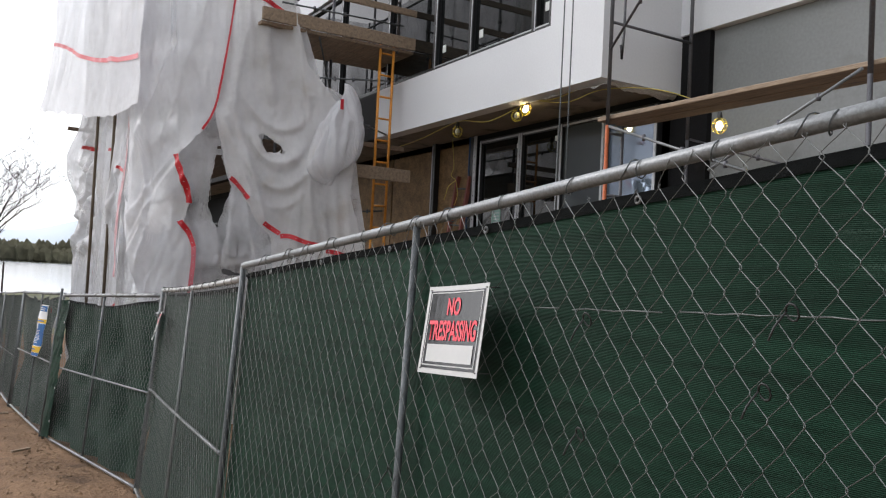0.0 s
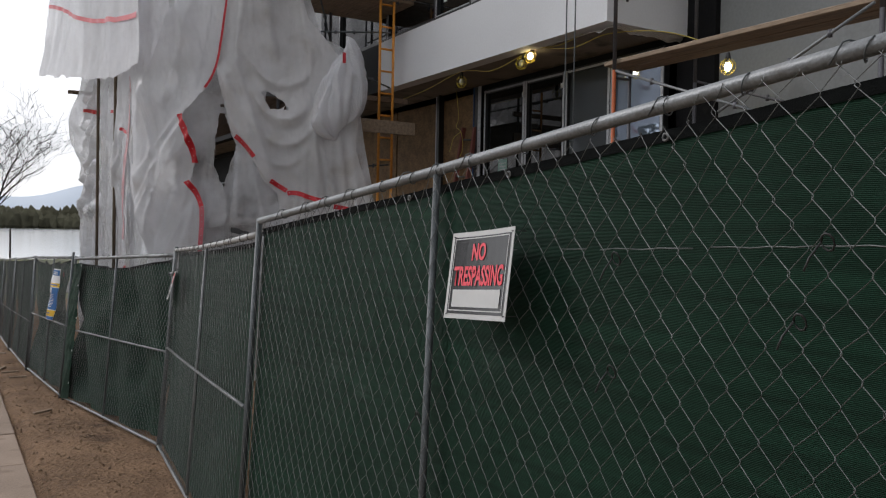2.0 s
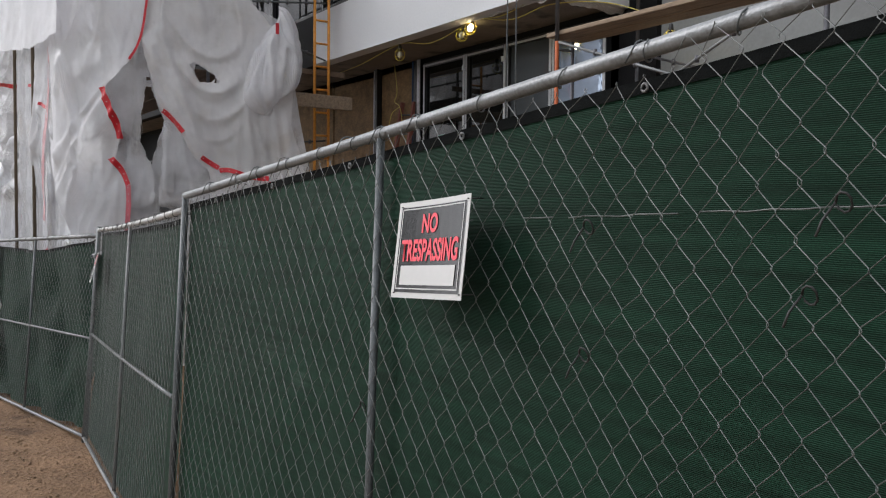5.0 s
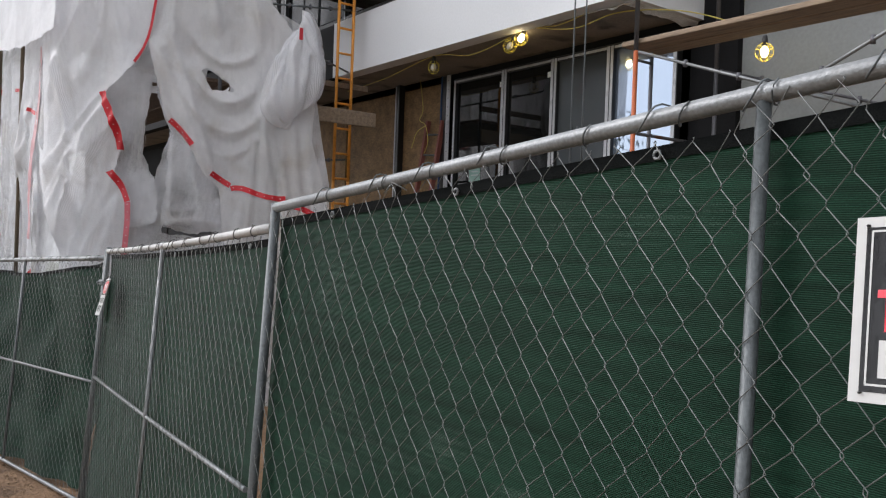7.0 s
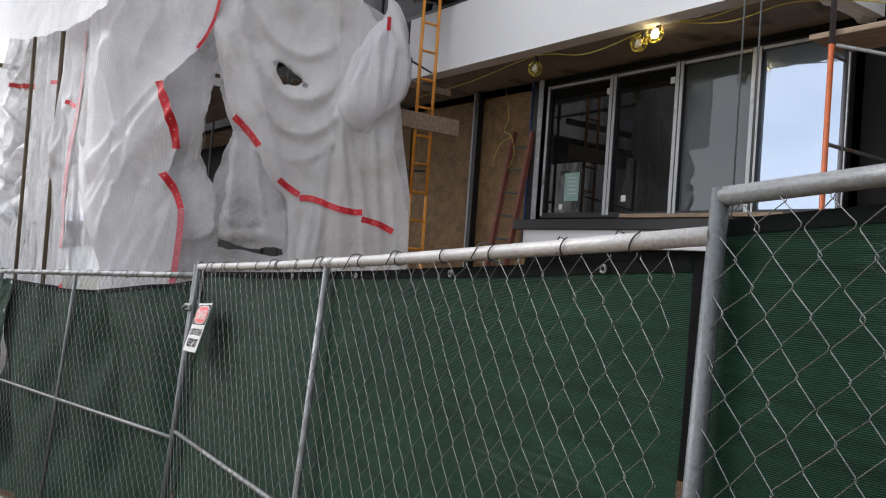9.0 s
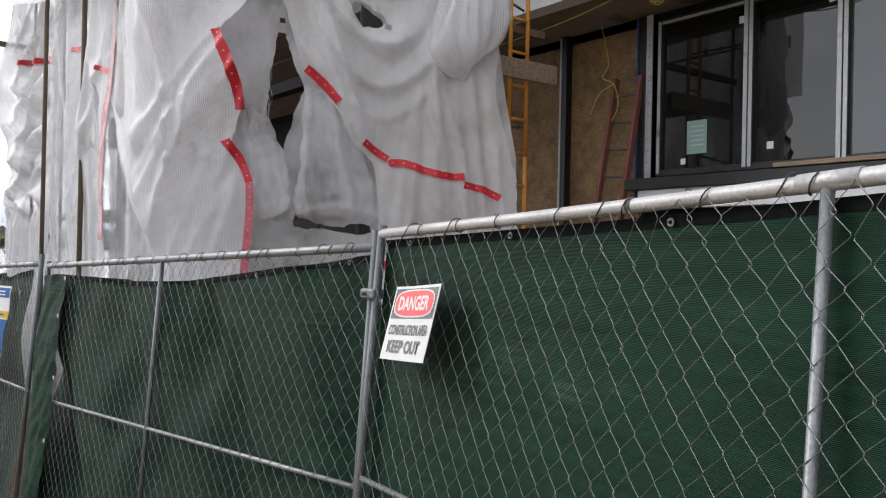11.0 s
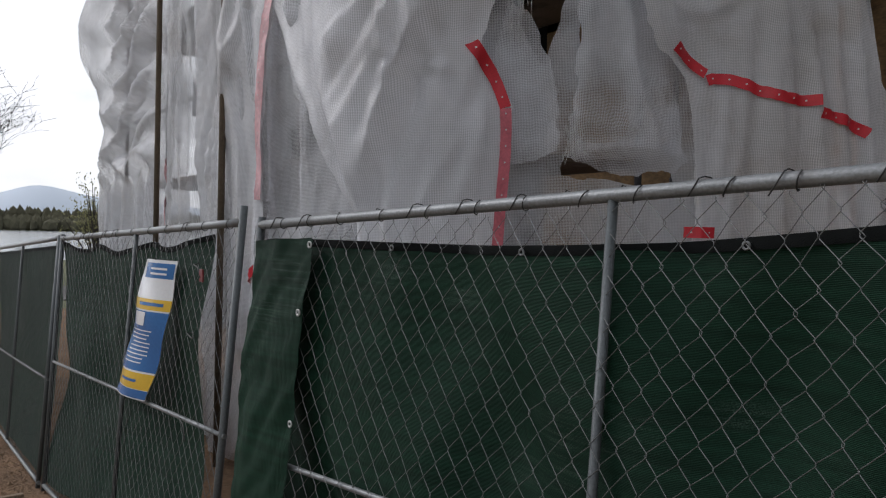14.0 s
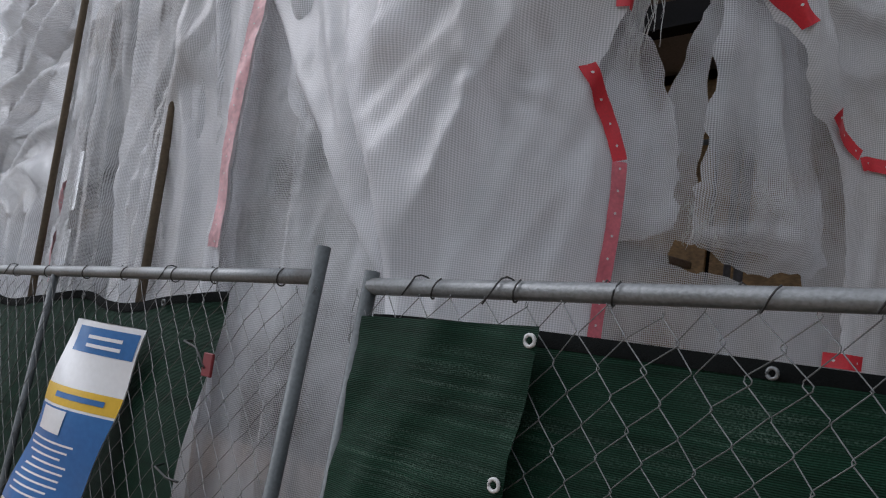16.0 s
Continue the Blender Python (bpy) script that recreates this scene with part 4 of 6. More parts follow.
t = thing("red_tape_tag", (-0.15, 7.53, 1.72), "dark red plastic tag tied on the wire mesh", "tag")
part("tag", cubox(-0.004, 0.004, -0.022, 0.022, -0.028, 0.028, bevel=0.002), REDTAPE, t)


# ---- building ----
tagged(finish("wall_upper", cubox(4.70, 4.92, 2.60, 8.2, 4.70, 5.50), WHITE_WALL), "smooth pale grey cladding band over the ground floor", "wall", kind="structure")
# The band behind the sheeting is coloured black for the tower's inner shade.
tagged(finish("wall_upper_unclad", cubox(4.72, 4.92, 8.2, 24, 4.70, 5.50), DARKWALL), "wall band behind the tower, coloured black for its shade", "wall", kind="structure")
tagged(finish("wall_upper_pier", cubox(4.70, 4.92, 2.60, 3.55, 5.50, 10.0), WHITE_WALL), "smooth pale grey corner wall", "wall", kind="structure")
tagged(finish("wall_upper_side", cubox(4.92, 5.95, 2.60, 2.80, 4.70, 10.0), WHITE_WALL), "smooth pale grey return wall", "wall", kind="structure")
tagged(finish("wall_upper_head", cubox(4.70, 4.92, 3.55, 24, 7.7, 10.0), WHITE_WALL), "pale grey wall over upper windows", "wall", kind="structure")
tagged(finish("wall_ground_floor", cubox(5.78, 6.0, 2.75, 6.84, -1.5, 2.92), DARKWALL), "black papered lower wall", "wall", kind="structure")
tagged(finish("wall_recess", cubox(6.00, 6.25, -9, 2.18, -1.5, 5.38), GREY_WALL), "grey rendered recessed wall", "wall", kind="structure")
tagged(finish("wall_recess_head", cubox(5.90, 6.25, -9, 2.60, 5.385, 10), WHITE_WALL), "pale wall over the grey recess", "wall", kind="structure")
tagged(finish("wall_column", cubox(5.93, 6.2, 2.185, 2.745, -1.5, 5.38), DARKWALL), "dark papered column beside the windows", "wall", kind="structure")
tagged(finish("ceiling_soffit", cubox(4.93, 6.0, 2.81, 24, 4.705, 4.85), SOFFIT), "unfinished brown soffit", "ceiling", kind="structure")
tagged(finish("wall_head", cubox(5.80, 6.0, 2.75, 24, 4.60, 4.70), DARKWALL), "dark window head", "wall", kind="structure")
# Unseen back wall added; its black colour stands for the room's darkness.
tagged(finish("wall_inside_back", cubox(9.0, 9.2, -9, 24, -1.5, 10), DARKWALL), "unseen inner wall, dark for the unlit room", "wall", kind="structure")
tagged(finish("wall_end", cubox(4.95, 9.0, 23.8, 24, -1.5, 10), DARKWALL), "end wall", "wall", kind="structure")
tagged(finish("roof_slab", cubox(4.7, 9.2, -9, 24, 10.0, 10.3), GREY_WALL), "flat roof", "roof", kind="structure")
# Unseen floor slab added, black for the same unlit room.
tagged(finish("floor_inside", cubox(6.3, 9.0, -9, 23.7, 4.70, 4.85), DARKWALL), "unseen inner floor slab, dark for the unlit room", "floor", kind="structure")


def torn_flashing():
    """Ragged membrane hanging below the cladding's lower edge, at the corner."""
    def fn(i, j):
        y = 2.62 + 1.75 * i
        drop = (0.05 + 0.05 * noise.noise((y * 3.1, 4, 0)) + 0.04 * noise.noise((y * 9, 2, 0))) * (1 - 0.6 * i)
        return (4.80 + 0.10 * j + 0.03 * noise.noise((y * 6, j * 2, 1)), y, 4.695 - max(0.012, drop) * (1 - j)), (y, j * 0.1)
    v, f, uv = cloth_grid(fn, 60, 6)
    tagged(sheet("torn_flashing", v, f, uv, TARP_MID), "ragged pale membrane hanging under the cladding edge", "flashing")

    def fs(i, j):
        x = 4.95 + 0.98 * i
        drop = 0.05 + 0.05 * noise.noise((x * 4.1, 8, 0)) + 0.03 * noise.noise((x * 11, 2, 0))
        return (x, 2.72 - 0.06 * j + 0.03 * noise.noise((x * 6, j * 2, 3)), 4.695 - max(0.012, drop) * (1 - j)), (x, j * 0.1)
    v, f, uv = cloth_grid(fs, 36, 6)
    tagged(sheet("torn_flashing", v, f, uv, TARP_MID), "ragged pale membrane hanging under the return wall", "flashing")


torn_flashing()

LOWER = [2.78, 3.70, 4.60, 5.52, 6.60]
for k, (y0, y1) in enumerate(zip(LOWER, LOWER[1:])):
    w = thing("window_%d" % (k + 1), (5.76, y0, 2.95), "tall dark facade window with black frame and pale flashing tape", "window", "ground floor windows", "structure")
    L = y1 - y0
    part("pane", cubox(0.045, 0.057, 0.05, L - 0.05, 0.06, 1.60), (GLASS, GLASS_MID, GLASS_DIM, GLASS_DIM)[k], w, "dark reflective glass")
    for nm, b in (("frame_sill", (0, 0.09, 0, L, 0.0, 0.065)), ("frame_head", (0, 0.09, 0, L, 1.6, 1.66)), ("frame_jamb", (0, 0.09, 0.0, 0.05, 0.065, 1.6)), ("frame_jamb", (0, 0.09, L - 0.05, L, 0.065, 1.6))):
        part(nm, cubox(*b, bevel=0.004), FRAME_BLACK, w)
    part("flashing_tape", cubox(-0.006, -0.002, L - 0.045, L - 0.008, 0.03, 1.64), FRAME_ALU, w, "pale silver tape")
    part("flashing_tape", cubox(-0.006, -0.002, 0.008, 0.05, 0.03, 1.64), FRAME_ALU, w, "pale silver tape")
    part("flashing_tape", cubox(-0.006, -0.002, 0.06, L - 0.06, 1.605, 1.635), FRAME_ALU, w, "pale silver tape")

trim = thing("trim_window_edge", (5.72, 6.62, 2.9), "perforated pale steel edge strip beside black trim", "trim", kind="structure")
part("steel_strip", cubox(0.0, 0.012, 0.02, 0.10, 0.0, 1.78), FRAME_ALU, trim)
part("black_post", cubox(0.0, 0.09, 0.11, 0.20, -0.2, 1.78, bevel=0.006), FRAME_BLACK, trim)
part("blue_edge", cubox(-0.01, 0.03, 0.205, 0.225, -0.3, 1.78), BLUEPLASTIC, trim)
for k in range(14):
    part("punched_hole", tube([(-0.003, 0.06, 0.08 + 0.125 * k), (0.002, 0.06, 0.08 + 0.125 * k)], 0.007, 8), FRAME_BLACK, trim)
for k, (y0, y1) in enumerate(((6.86, 7.90), (8.02, 9.6), (9.65, 12.2))):
    b = tagged(finish("wall_board", cubox(5.80, 5.83, y0, y1, 1.2, 4.70, bevel=0.003), OSB), "brown strand board sheathing", "board", kind="structure")
tagged(finish("wall_behind_boards", cubox(5.85, 6.0, 6.845, 24, -1.5, 4.60), DARKWALL), "dark wall behind boards", "wall", kind="structure")
tagged(finish("trim_stud", cubox(5.70, 5.82, 7.90, 8.0, 1.5, 4.70, bevel=0.006), FRAME_BLACK), "dark steel upright between boards", "trim", kind="structure")
tagged(finish("trim_stud_edge", cubox(5.692, 5.70, 7.97, 7.995, 1.5, 4.68), FRAME_ALU), "bright edge of the steel upright", "trim", kind="structure")
tagged(finish("sill_ledge", cubox(5.55, 5.79, 2.6, 6.85, 2.80, 2.92, bevel=0.006), FRAME_BLACK), "black ledge under the windows", "ledge", kind="structure")
tagged(finish("sill_flashing", cubox(5.60, 5.77, 3.0, 6.7, 2.60, 2.795), WHITE_WALL), "crumpled pale sheet under the ledge", "flashing", kind="structure")
tagged(finish("sill_board", cubox(5.52, 5.70, 3.2, 5.1, 2.925, 2.965, bevel=0.004), WOOD), "pale timber lying on the ledge", "board")

UPPER = [3.60, 3.95, 5.43, 6.42, 8.0, 10.0, 12.0]
for k, (y0, y1) in enumerate(zip(UPPER, UPPER[1:])):
    L = y1 - y0
    w = thing("window_upper_%d" % (k + 1), (4.74, y0, 5.505), "dark upper facade window with black frame", "window", "upper windows", "structure")
    part("pane", cubox(0.06, 0.072, 0.05, L - 0.05, 0.06, 2.1), GLASS_DIM, w, "dark reflective glass")
    for nm, b in (("frame_sill", (0, 0.1, 0, L, 0.0, 0.06)), ("frame_head", (0, 0.1, 0, L, 2.1, 2.16)), ("frame_jamb", (0, 0.1, 0.0, 0.05, 0.06, 2.1)), ("frame_jamb", (0, 0.1, L - 0.05, L, 0.06, 2.1))):
        part(nm, cubox(*b, bevel=0.004), FRAME_BLACK, w)
    part("edge_tape", cubox(-0.005, -0.002, L - 0.035, L - 0.015, 0.03, 2.1), FRAME_ALU, w, "thin pale tape")
    if k < 3:
        part("edge_tape", cubox(-0.005, -0.002, 0.04, L - 0.04, 0.045, 0.062), FRAME_ALU, w, "thin pale tape")
        part("label_paper", cubox(0.05, 0.058, L - 0.25, L - 0.16, 0.25, 0.36), PAPER, w)


def note(name, y, z, w, h, m, label):
    n = thing(name, (5.80, y, z), label, "paper notice")
    part("sheet", cubox(-0.0005, 0.0015, -w / 2, w / 2, -h / 2, h / 2), m, n)
    for k in range(5):
        part("text_bar", cubox(-0.0015, -0.0006, -w * 0.35, w * 0.3, h * 0.3 - 0.14 * h * k, h * 0.3 - 0.14 * h * k + h * 0.04), FRAME_ALU, n)


note("notice", 6.12, 3.33, 0.24, 0.34, GREENPAPER, "green paper notice taped inside the window")
for y, z, w, h in ((6.28, 3.09, 0.06, 0.06), (5.30, 3.17, 0.07, 0.07), (5.62, 4.42, 0.06, 0.07), (4.72, 4.42, 0.06, 0.07)):
    lab = thing("sticker", (5.797, y, z), "small white sticker on the window glass", "sticker", "window stickers")
    part("sheet", cubox(-0.0005, 0.0012, -w / 2, w / 2, -h / 2, h / 2), PAPER, lab)


# ---- work lamps and cords ----
def work_lamp(at, lit, tilt=0.0):
    t = thing("work_lamp", Matrix.Translation(at) @ Matrix.Rotation(tilt, 4, "X"), "yellow caged work lamp hanging %s" % ("lit from its cord" if lit else "unlit from its cord"), "work lamp", "string of work lamps")
    part("socket", tube([(0, 0, 0.14), (0, 0, 0.09), (0, 0, 0.05)], [0.02, 0.028, 0.024], 10), BLACKTIE, t)
    bm = bmesh.new()
    bmesh.ops.create_uvsphere(bm, u_segments=12, v_segments=8, radius=0.036, matrix=Matrix.Translation((0, 0, -0.005)) @ Matrix.Diagonal((1, 1, 1.35, 1)))
    part("bulb", bm, BULB if lit else BULB_OFF, t, smooth=True)
    for k in range(6):
        a = k * math.pi / 3
        pts = [(0.026 * math.cos(a), 0.026 * math.sin(a), 0.07)]
        for q in range(1, 8):
            b = math.pi * q / 8
            pts.append((0.078 * math.sin(b) * math.cos(a), 0.078 * math.sin(b) * math.sin(a), 0.005 + 0.085 * math.cos(b) - 0.01))
        pts.append((0, 0, -0.092))
        part("cage_wire", tube(pts, 0.003, 5), YELLOW, t)
    for z, r in ((0.03, 0.074), (-0.04, 0.070)):
        part("cage_ring", ring((0, 0, z), r, 0.003, (0, 0, 1)), YELLOW, t)
    part("hook", tube([(0, 0, 0.14), (0.01, 0, 0.18), (0.03, 0, 0.19)], 0.004, 5), STEEL_DARK, t)
    return t


work_lamp((4.93, 5.95, 4.56), False)
work_lamp((4.90, 4.25, 4.63), True, 0.5)
work_lamp((4.92, 4.46, 4.58), False, 0.7)
work_lamp((5.45, 1.59, 4.13), True)


def cord(pts, label, r=0.006, m=YELLOW_CORD):
    smooth = []
    ps = [Vector(p) for p in pts]
    for i in range(len(ps) - 1):
        a, b, c, d = ps[max(i - 1, 0)], ps[i], ps[i + 1], ps[min(i + 2, len(ps) - 1)]
        for q in range(8):
            t = q / 8
            smooth.append(0.5 * (2 * b + (c - a) * t + (2 * a - 5 * b + 4 * c - d) * t * t + (3 * b - a - 3 * c + d) * t ** 3))
    smooth.append(ps[-1])
    return tagged(finish("power_cord", tube(smooth, r, 6), m, None, "", True), label, "cord")


cord([(5.2, 8.6, 4.62), (5.0, 7.2, 4.60), (4.93, 5.95, 4.70), (4.95, 5.2, 4.60), (4.92, 4.46, 4.68), (4.9, 4.25, 4.74), (4.95, 3.5, 4.60), (5.0, 2.9, 4.66), (5.3, 2.3, 4.60), (5.45, 1.6, 4.3)], "yellow power cord strung between work lamps")
cord([(4.9, 4.25, 4.74), (4.9, 3.7, 4.66), (4.86, 3.2, 4.69)], "yellow power cord strung under the soffit")
cord([(5.66, 7.12, 4.0), (5.64, 7.3, 3.92), (5.66, 7.42, 3.78), (5.66, 7.46, 3.7)], "yellow forked cord end hanging before the boards", 0.006, YELLOW_CORD)
cord([(5.70, 7.35, 4.70), (5.66, 7.2, 4.25), (5.68, 7.3, 4.1), (5.66, 7.12, 4.0), (5.66, 7.05, 3.75), (5.68, 7.2, 3.55)], "yellow cord dangling before the boards", 0.006, YELLOW_CORD)
cord([(5.98, 0.9, 4.45), (5.98, -0.2, 4.75), (5.98, -1.4, 5.3)], "yellow cord hanging by the grey wall")


# ---- scaffolding ----
def pole(name, pts, r, m, label, category="scaffold pole"):
    t = thing(name, pts[0], label, category, "scaffold poles")
    o = Vector(pts[0])
    part("tube", tube([Vector(p) - o for p in pts], r, 10), m, t)
    for k in range(1, 4) if category != "pole" else ():
        p = (Vector(pts[-1]) - o) * k / 4
        part("coupler", tube([p - Vector((0, 0, 0.03)), p + Vector((0, 0, 0.03))], r * 1.35, 10), STEEL_DARK, t)
    return t


def plank(x0, x1, y0, y1, z0, z1, m=WOOD, label="weathered timber scaffold plank"):
    t = tagged(finish("scaffold_plank", cubox(x0, x1, y0, y1, z0, z1, bevel=0.006), m), label, "plank", "scaffold planks")
    return t


def end_frame(y, x0, x1, z0, z1, m_low, m_high, rungs, label):
    """A walk-through scaffold frame: two legs, rungs and a curved brace."""
    t = thing("scaffold", (x0, y, z0), label, "scaffold", "scaffold bays")
    H = z1 - z0
    for x in (0.0, x1 - x0):
        part("leg", tube([(x, 0, 0), (x, 0, H * 0.5)], 0.021, 10), m_low if x == 0 or m_low is m_high else m_high, t)
        part("leg", tube([(x, 0, H * 0.5), (x, 0, H)], 0.021, 10), m_high, t)
    for k in range(rungs):
        z = H * (k + 0.6) / rungs
        part("rung", tube([(0, 0, z), (x1 - x0, 0, z)], 0.016, 8), m_high, t)
    if x1 - x0 > 0.5:
        part("inner_bar", tube([(0.14, 0, H * 0.62), (0.16, 0, H * 0.60), (0.18, 0, H * 0.64), (0.18, 0, H)], 0.014, 8), m_high, t)
    return t


# bay before the recess
end_bay = end_frame(2.30, 4.55, 5.75, 0.4, 7.8, REDORANGE, STEEL_DARK, 4, "steel scaffold frame, orange below and grey above")
for z in (0.9, 1.8, 2.72, 3.62):
    part("step_bar", tube([(0, 0, z), (0.22, 0, z)], 0.013, 8), STEEL_DARK, end_bay)
part("inner_leg", tube([(0.22, 0, 0.6), (0.22, 0, 3.72)], 0.018, 10), STEEL_DARK, end_bay, "dark steel inner leg")
end_frame(-0.60, 4.55, 5.75, 0.4, 7.8, STEEL_DARK, STEEL_DARK, 4, "dark steel scaffold frame by the recess")
end_frame(-3.2, 4.55, 5.75, 0.4, 7.8, STEEL_DARK, STEEL_DARK, 4, "dark steel scaffold frame by the recess")
for k in range(2):
    plank(4.58 + 0.25 * k, 4.81 + 0.25 * k, -3.5, 2.5, 4.17, 4.215, WOOD, "stained timber scaffold plank on steel frames")
for a, b, lab in (((4.53, 2.25, 4.08), (4.53, 0.2, 3.35), "bright steel diagonal scaffold brace"), ((4.53, -0.55, 4.15), (4.53, 0.9, 3.5), "bright steel diagonal scaffold brace"), ((4.54, 2.3, 4.9), (4.54, 0.6, 6.6), "dark steel diagonal scaffold brace"), ((5.74, 2.25, 4.1), (5.74, 0.4, 3.5), "dark steel diagonal scaffold brace")):
    pole("scaffold_brace", [a, b], 0.014, GALV if "bright" in lab else STEEL_DARK, lab, "scaffold brace")
for y, lab in ((2.98, "thin grey hoist rope hanging straight"), (2.83, "thin grey hoist rope hanging straight")):
    tagged(finish("hoist_rope", tube([(4.45, y, 0.6), (4.455, y + 0.01, 5), (4.45, y + 0.02, 9.5)], 0.008, 6), GALV_DARK), lab, "rope")

# bay between the wrapped tower and the building
end_frame(7.24, 4.24, 4.47, 0.2, 6.0, ORANGE, ORANGE, 17, "narrow orange steel scaffold ladder frame")
pole("scaffold_pole", [(4.52, 7.22, 5.9), (4.52, 7.22, 9.2)], 0.021, STEEL_DARK, "dark upright scaffold pole")
plank(3.65, 4.85, 7.18, 7.23, 3.88, 4.08, WOOD, "grey timber beam across the scaffold")
plank(3.0, 4.78, 7.30, 7.35, 4.38, 4.46, WOOD_DARK, "stained timber board across the scaffold")
for k in range(5):
    plank(2.3, 4.85, 7.20 + 0.27 * k, 7.45 + 0.27 * k, 5.93, 5.98, WOOD, "weathered timber scaffold plank on the upper lift")
plank(2.3, 4.86, 7.14, 7.19, 5.98, 6.17, WOOD, "timber toe board on the upper lift")
plank(2.3, 4.84, 7.14, 7.18, 6.52, 6.62, WOOD, "timber guard rail on the upper lift")
plank(2.3, 4.80, 7.14, 7.18, 7.0, 7.1, WOOD, "timber guard rail on the upper lift")
for a, b in (((3.2, 7.25, 5.3), (4.42, 7.25, 5.45)), ((3.2, 7.25, 4.95), (4.42, 7.25, 4.60)), ((3.2, 7.2, 5.9), (4.42, 9.2, 5.0)), ((4.42, 7.25, 3.4), (3.4, 7.25, 3.3)), ((2.6, 7.2, 6.3), (4.6, 7.2, 6.35))):
    pole("scaffold_brace", [a, b], 0.013, GALV_DARK, "grey steel scaffold brace", "scaffold brace")


def lean_ladder():
    t = thing("extension_ladder", pose(5.40, 7.38, 1.0, 4.5, 6.0, 0), "red-brown ladder leaning on the strand boards", "ladder")
    for y in (0.0, -0.36):
        part("rail", cubox(-0.035, 0.035, y - 0.024, y + 0.024, 0, 3.1, bevel=0.004), LADDER_RED, t)
    for k in range(10):
        part("rung", tube([(0, -0.36, 0.2 + 0.3 * k), (0, 0, 0.2 + 0.3 * k)], 0.014, 8), GALV_DARK, t)


lean_ladder()

# ---- wrapped scaffold tower ----
PLAN = [(4.02, 6.70), (3.2, 7.12), (2.3, 7.58), (1.55, 7.98), (1.18, 8.5), (1.08, 9.3), (1.05, 10.5), (1.06, 12.5), (1.08, 15.9), (1.3, 16.5), (2.6, 16.7)]


def plan_curve(step=0.01):
    pts = []
    for a, b in zip(PLAN, PLAN[1:]):
        n = max(2, int(math.dist(a, b) / step))
        pts += [(a[0] + (b[0] - a[0]) * k / n, a[1] + (b[1] - a[1]) * k / n) for k in range(n)]
    arr = np.array(pts)
    ker = np.ones(31) / 31
    pad = np.vstack([np.repeat(arr[:1], 15, 0), arr, np.repeat(arr[-1:], 15, 0)])
    arr = np.stack([np.convolve(pad[:, k], ker, "valid") for k in (0, 1)], 1)
    d = np.gradient(arr, axis=0)
    d /= np.linalg.norm(d, axis=1)[:, None]
    s = np.concatenate([[0], np.cumsum(np.linalg.norm(np.diff(arr, axis=0), axis=1))])
    return s, arr, np.stack([-d[:, 1], d[:, 0]], 1)


CS, CP, CN = plan_curve()


def crease(s, z, s0, z0, s1, z1, amp, w0, w1):
    """A fold running from one point of the sheet to another, sharp on one flank."""
    dx, dz = s1 - s0, z1 - z0
    L2 = dx * dx + dz * dz
    t = ((s - s0) * dx + (z - z0) * dz) / L2
    off = ((s - s0) * dz - (z - z0) * dx) / math.sqrt(L2)
    tc = np.clip(t, 0, 1)
    w = w0 + (w1 - w0) * tc
    q = off / w
    prof = np.where(q < 0, np.clip(1 + q * 2.6, 0, 1), np.clip(1 - q, 0, 1))
    prof = prof * prof * (1.6 - 0.6 * prof)
    fade = np.clip(1.15 - np.abs(t - 0.5) * 2, 0, 0.5) * 2
    return amp * prof * np.clip(fade, 0, 1)


def hang(s, z, pts, amp, left, right, top=0.3, foot=0.3):
    """A fold hanging along a line from its upper to its lower end; left and right are the widths of its flanks."""
    pts = sorted(pts, key=lambda q: q[1])
    zs = [q[1] for q in pts]
    off = s - np.interp(z, zs, [q[0] for q in pts])
    q = np.abs(off) / np.where(off > 0, left, right)
    prof = np.exp(0.1 - np.sqrt(q * q + 0.01))
    fade = np.clip((z - zs[0]) / foot + 0.5, 0, 1) * np.clip((zs[-1] - z) / top + 0.5, 0, 1)
    return amp * prof * fade * fade * (3 - 2 * fade)


def sling(s, z, pts, amp, above=0.20, below=0.05):
    """A fold slung sideways between two ties, soft above its crest and sharp beneath."""
    pts = sorted(pts)
    xs = [q[0] for q in pts]
    fine = np.linspace(xs[0] - 0.3, xs[-1] + 0.3, 80)
    poly = np.polyfit(xs, [q[1] for q in pts], min(2, len(pts) - 1))
    off = z - np.interp(s, fine, np.polyval(poly, fine))
    q = np.abs(off) / np.where(off > 0, above, below)
    prof = np.exp(0.1 - np.sqrt(q * q + 0.01))
    fade = np.clip((s - xs[0]) / 0.3 + 0.3, 0, 1) * np.clip((xs[-1] - s) / 0.3 + 0.3, 0, 1)
    return amp * prof * fade * fade * (3 - 2 * fade)


def gather(s, z, ks, kz, lo, hi, n, reach, amp, seed):
    """Taut creases that run straight out of a tied point, of uneven depth; lo and hi bound their lean, sideways metres for each metre of fall."""
    rng = random.Random(seed)
    d = np.zeros(np.shape(s))
    for k in range(n):
        lean = lo + (hi - lo) * (k + rng.uniform(0.1, 0.9)) / n
        L = reach * rng.uniform(0.45, 1.0)
        start = rng.uniform(0.02, 0.25) * reach
        w = rng.uniform(0.03, 0.09)
        a, b = (w, 0.35 * w) if rng.random() < 0.5 else (0.35 * w, w)
        bend = rng.uniform(-0.06, 0.06)
        line = [(ks + lean * start, kz - start), (ks + lean * (start + L) / 2 + bend, kz - (start + L) / 2), (ks + lean * L, kz - L)]
        d += hang(s, z, line, amp * rng.uniform(0.5, 1.3), a, b, 0.25, 0.5)
    return d


def tri(x):
    """A soft zigzag wave between -1 and 1."""
    return np.arcsin(0.93 * np.sin(x)) / math.asin(0.93)


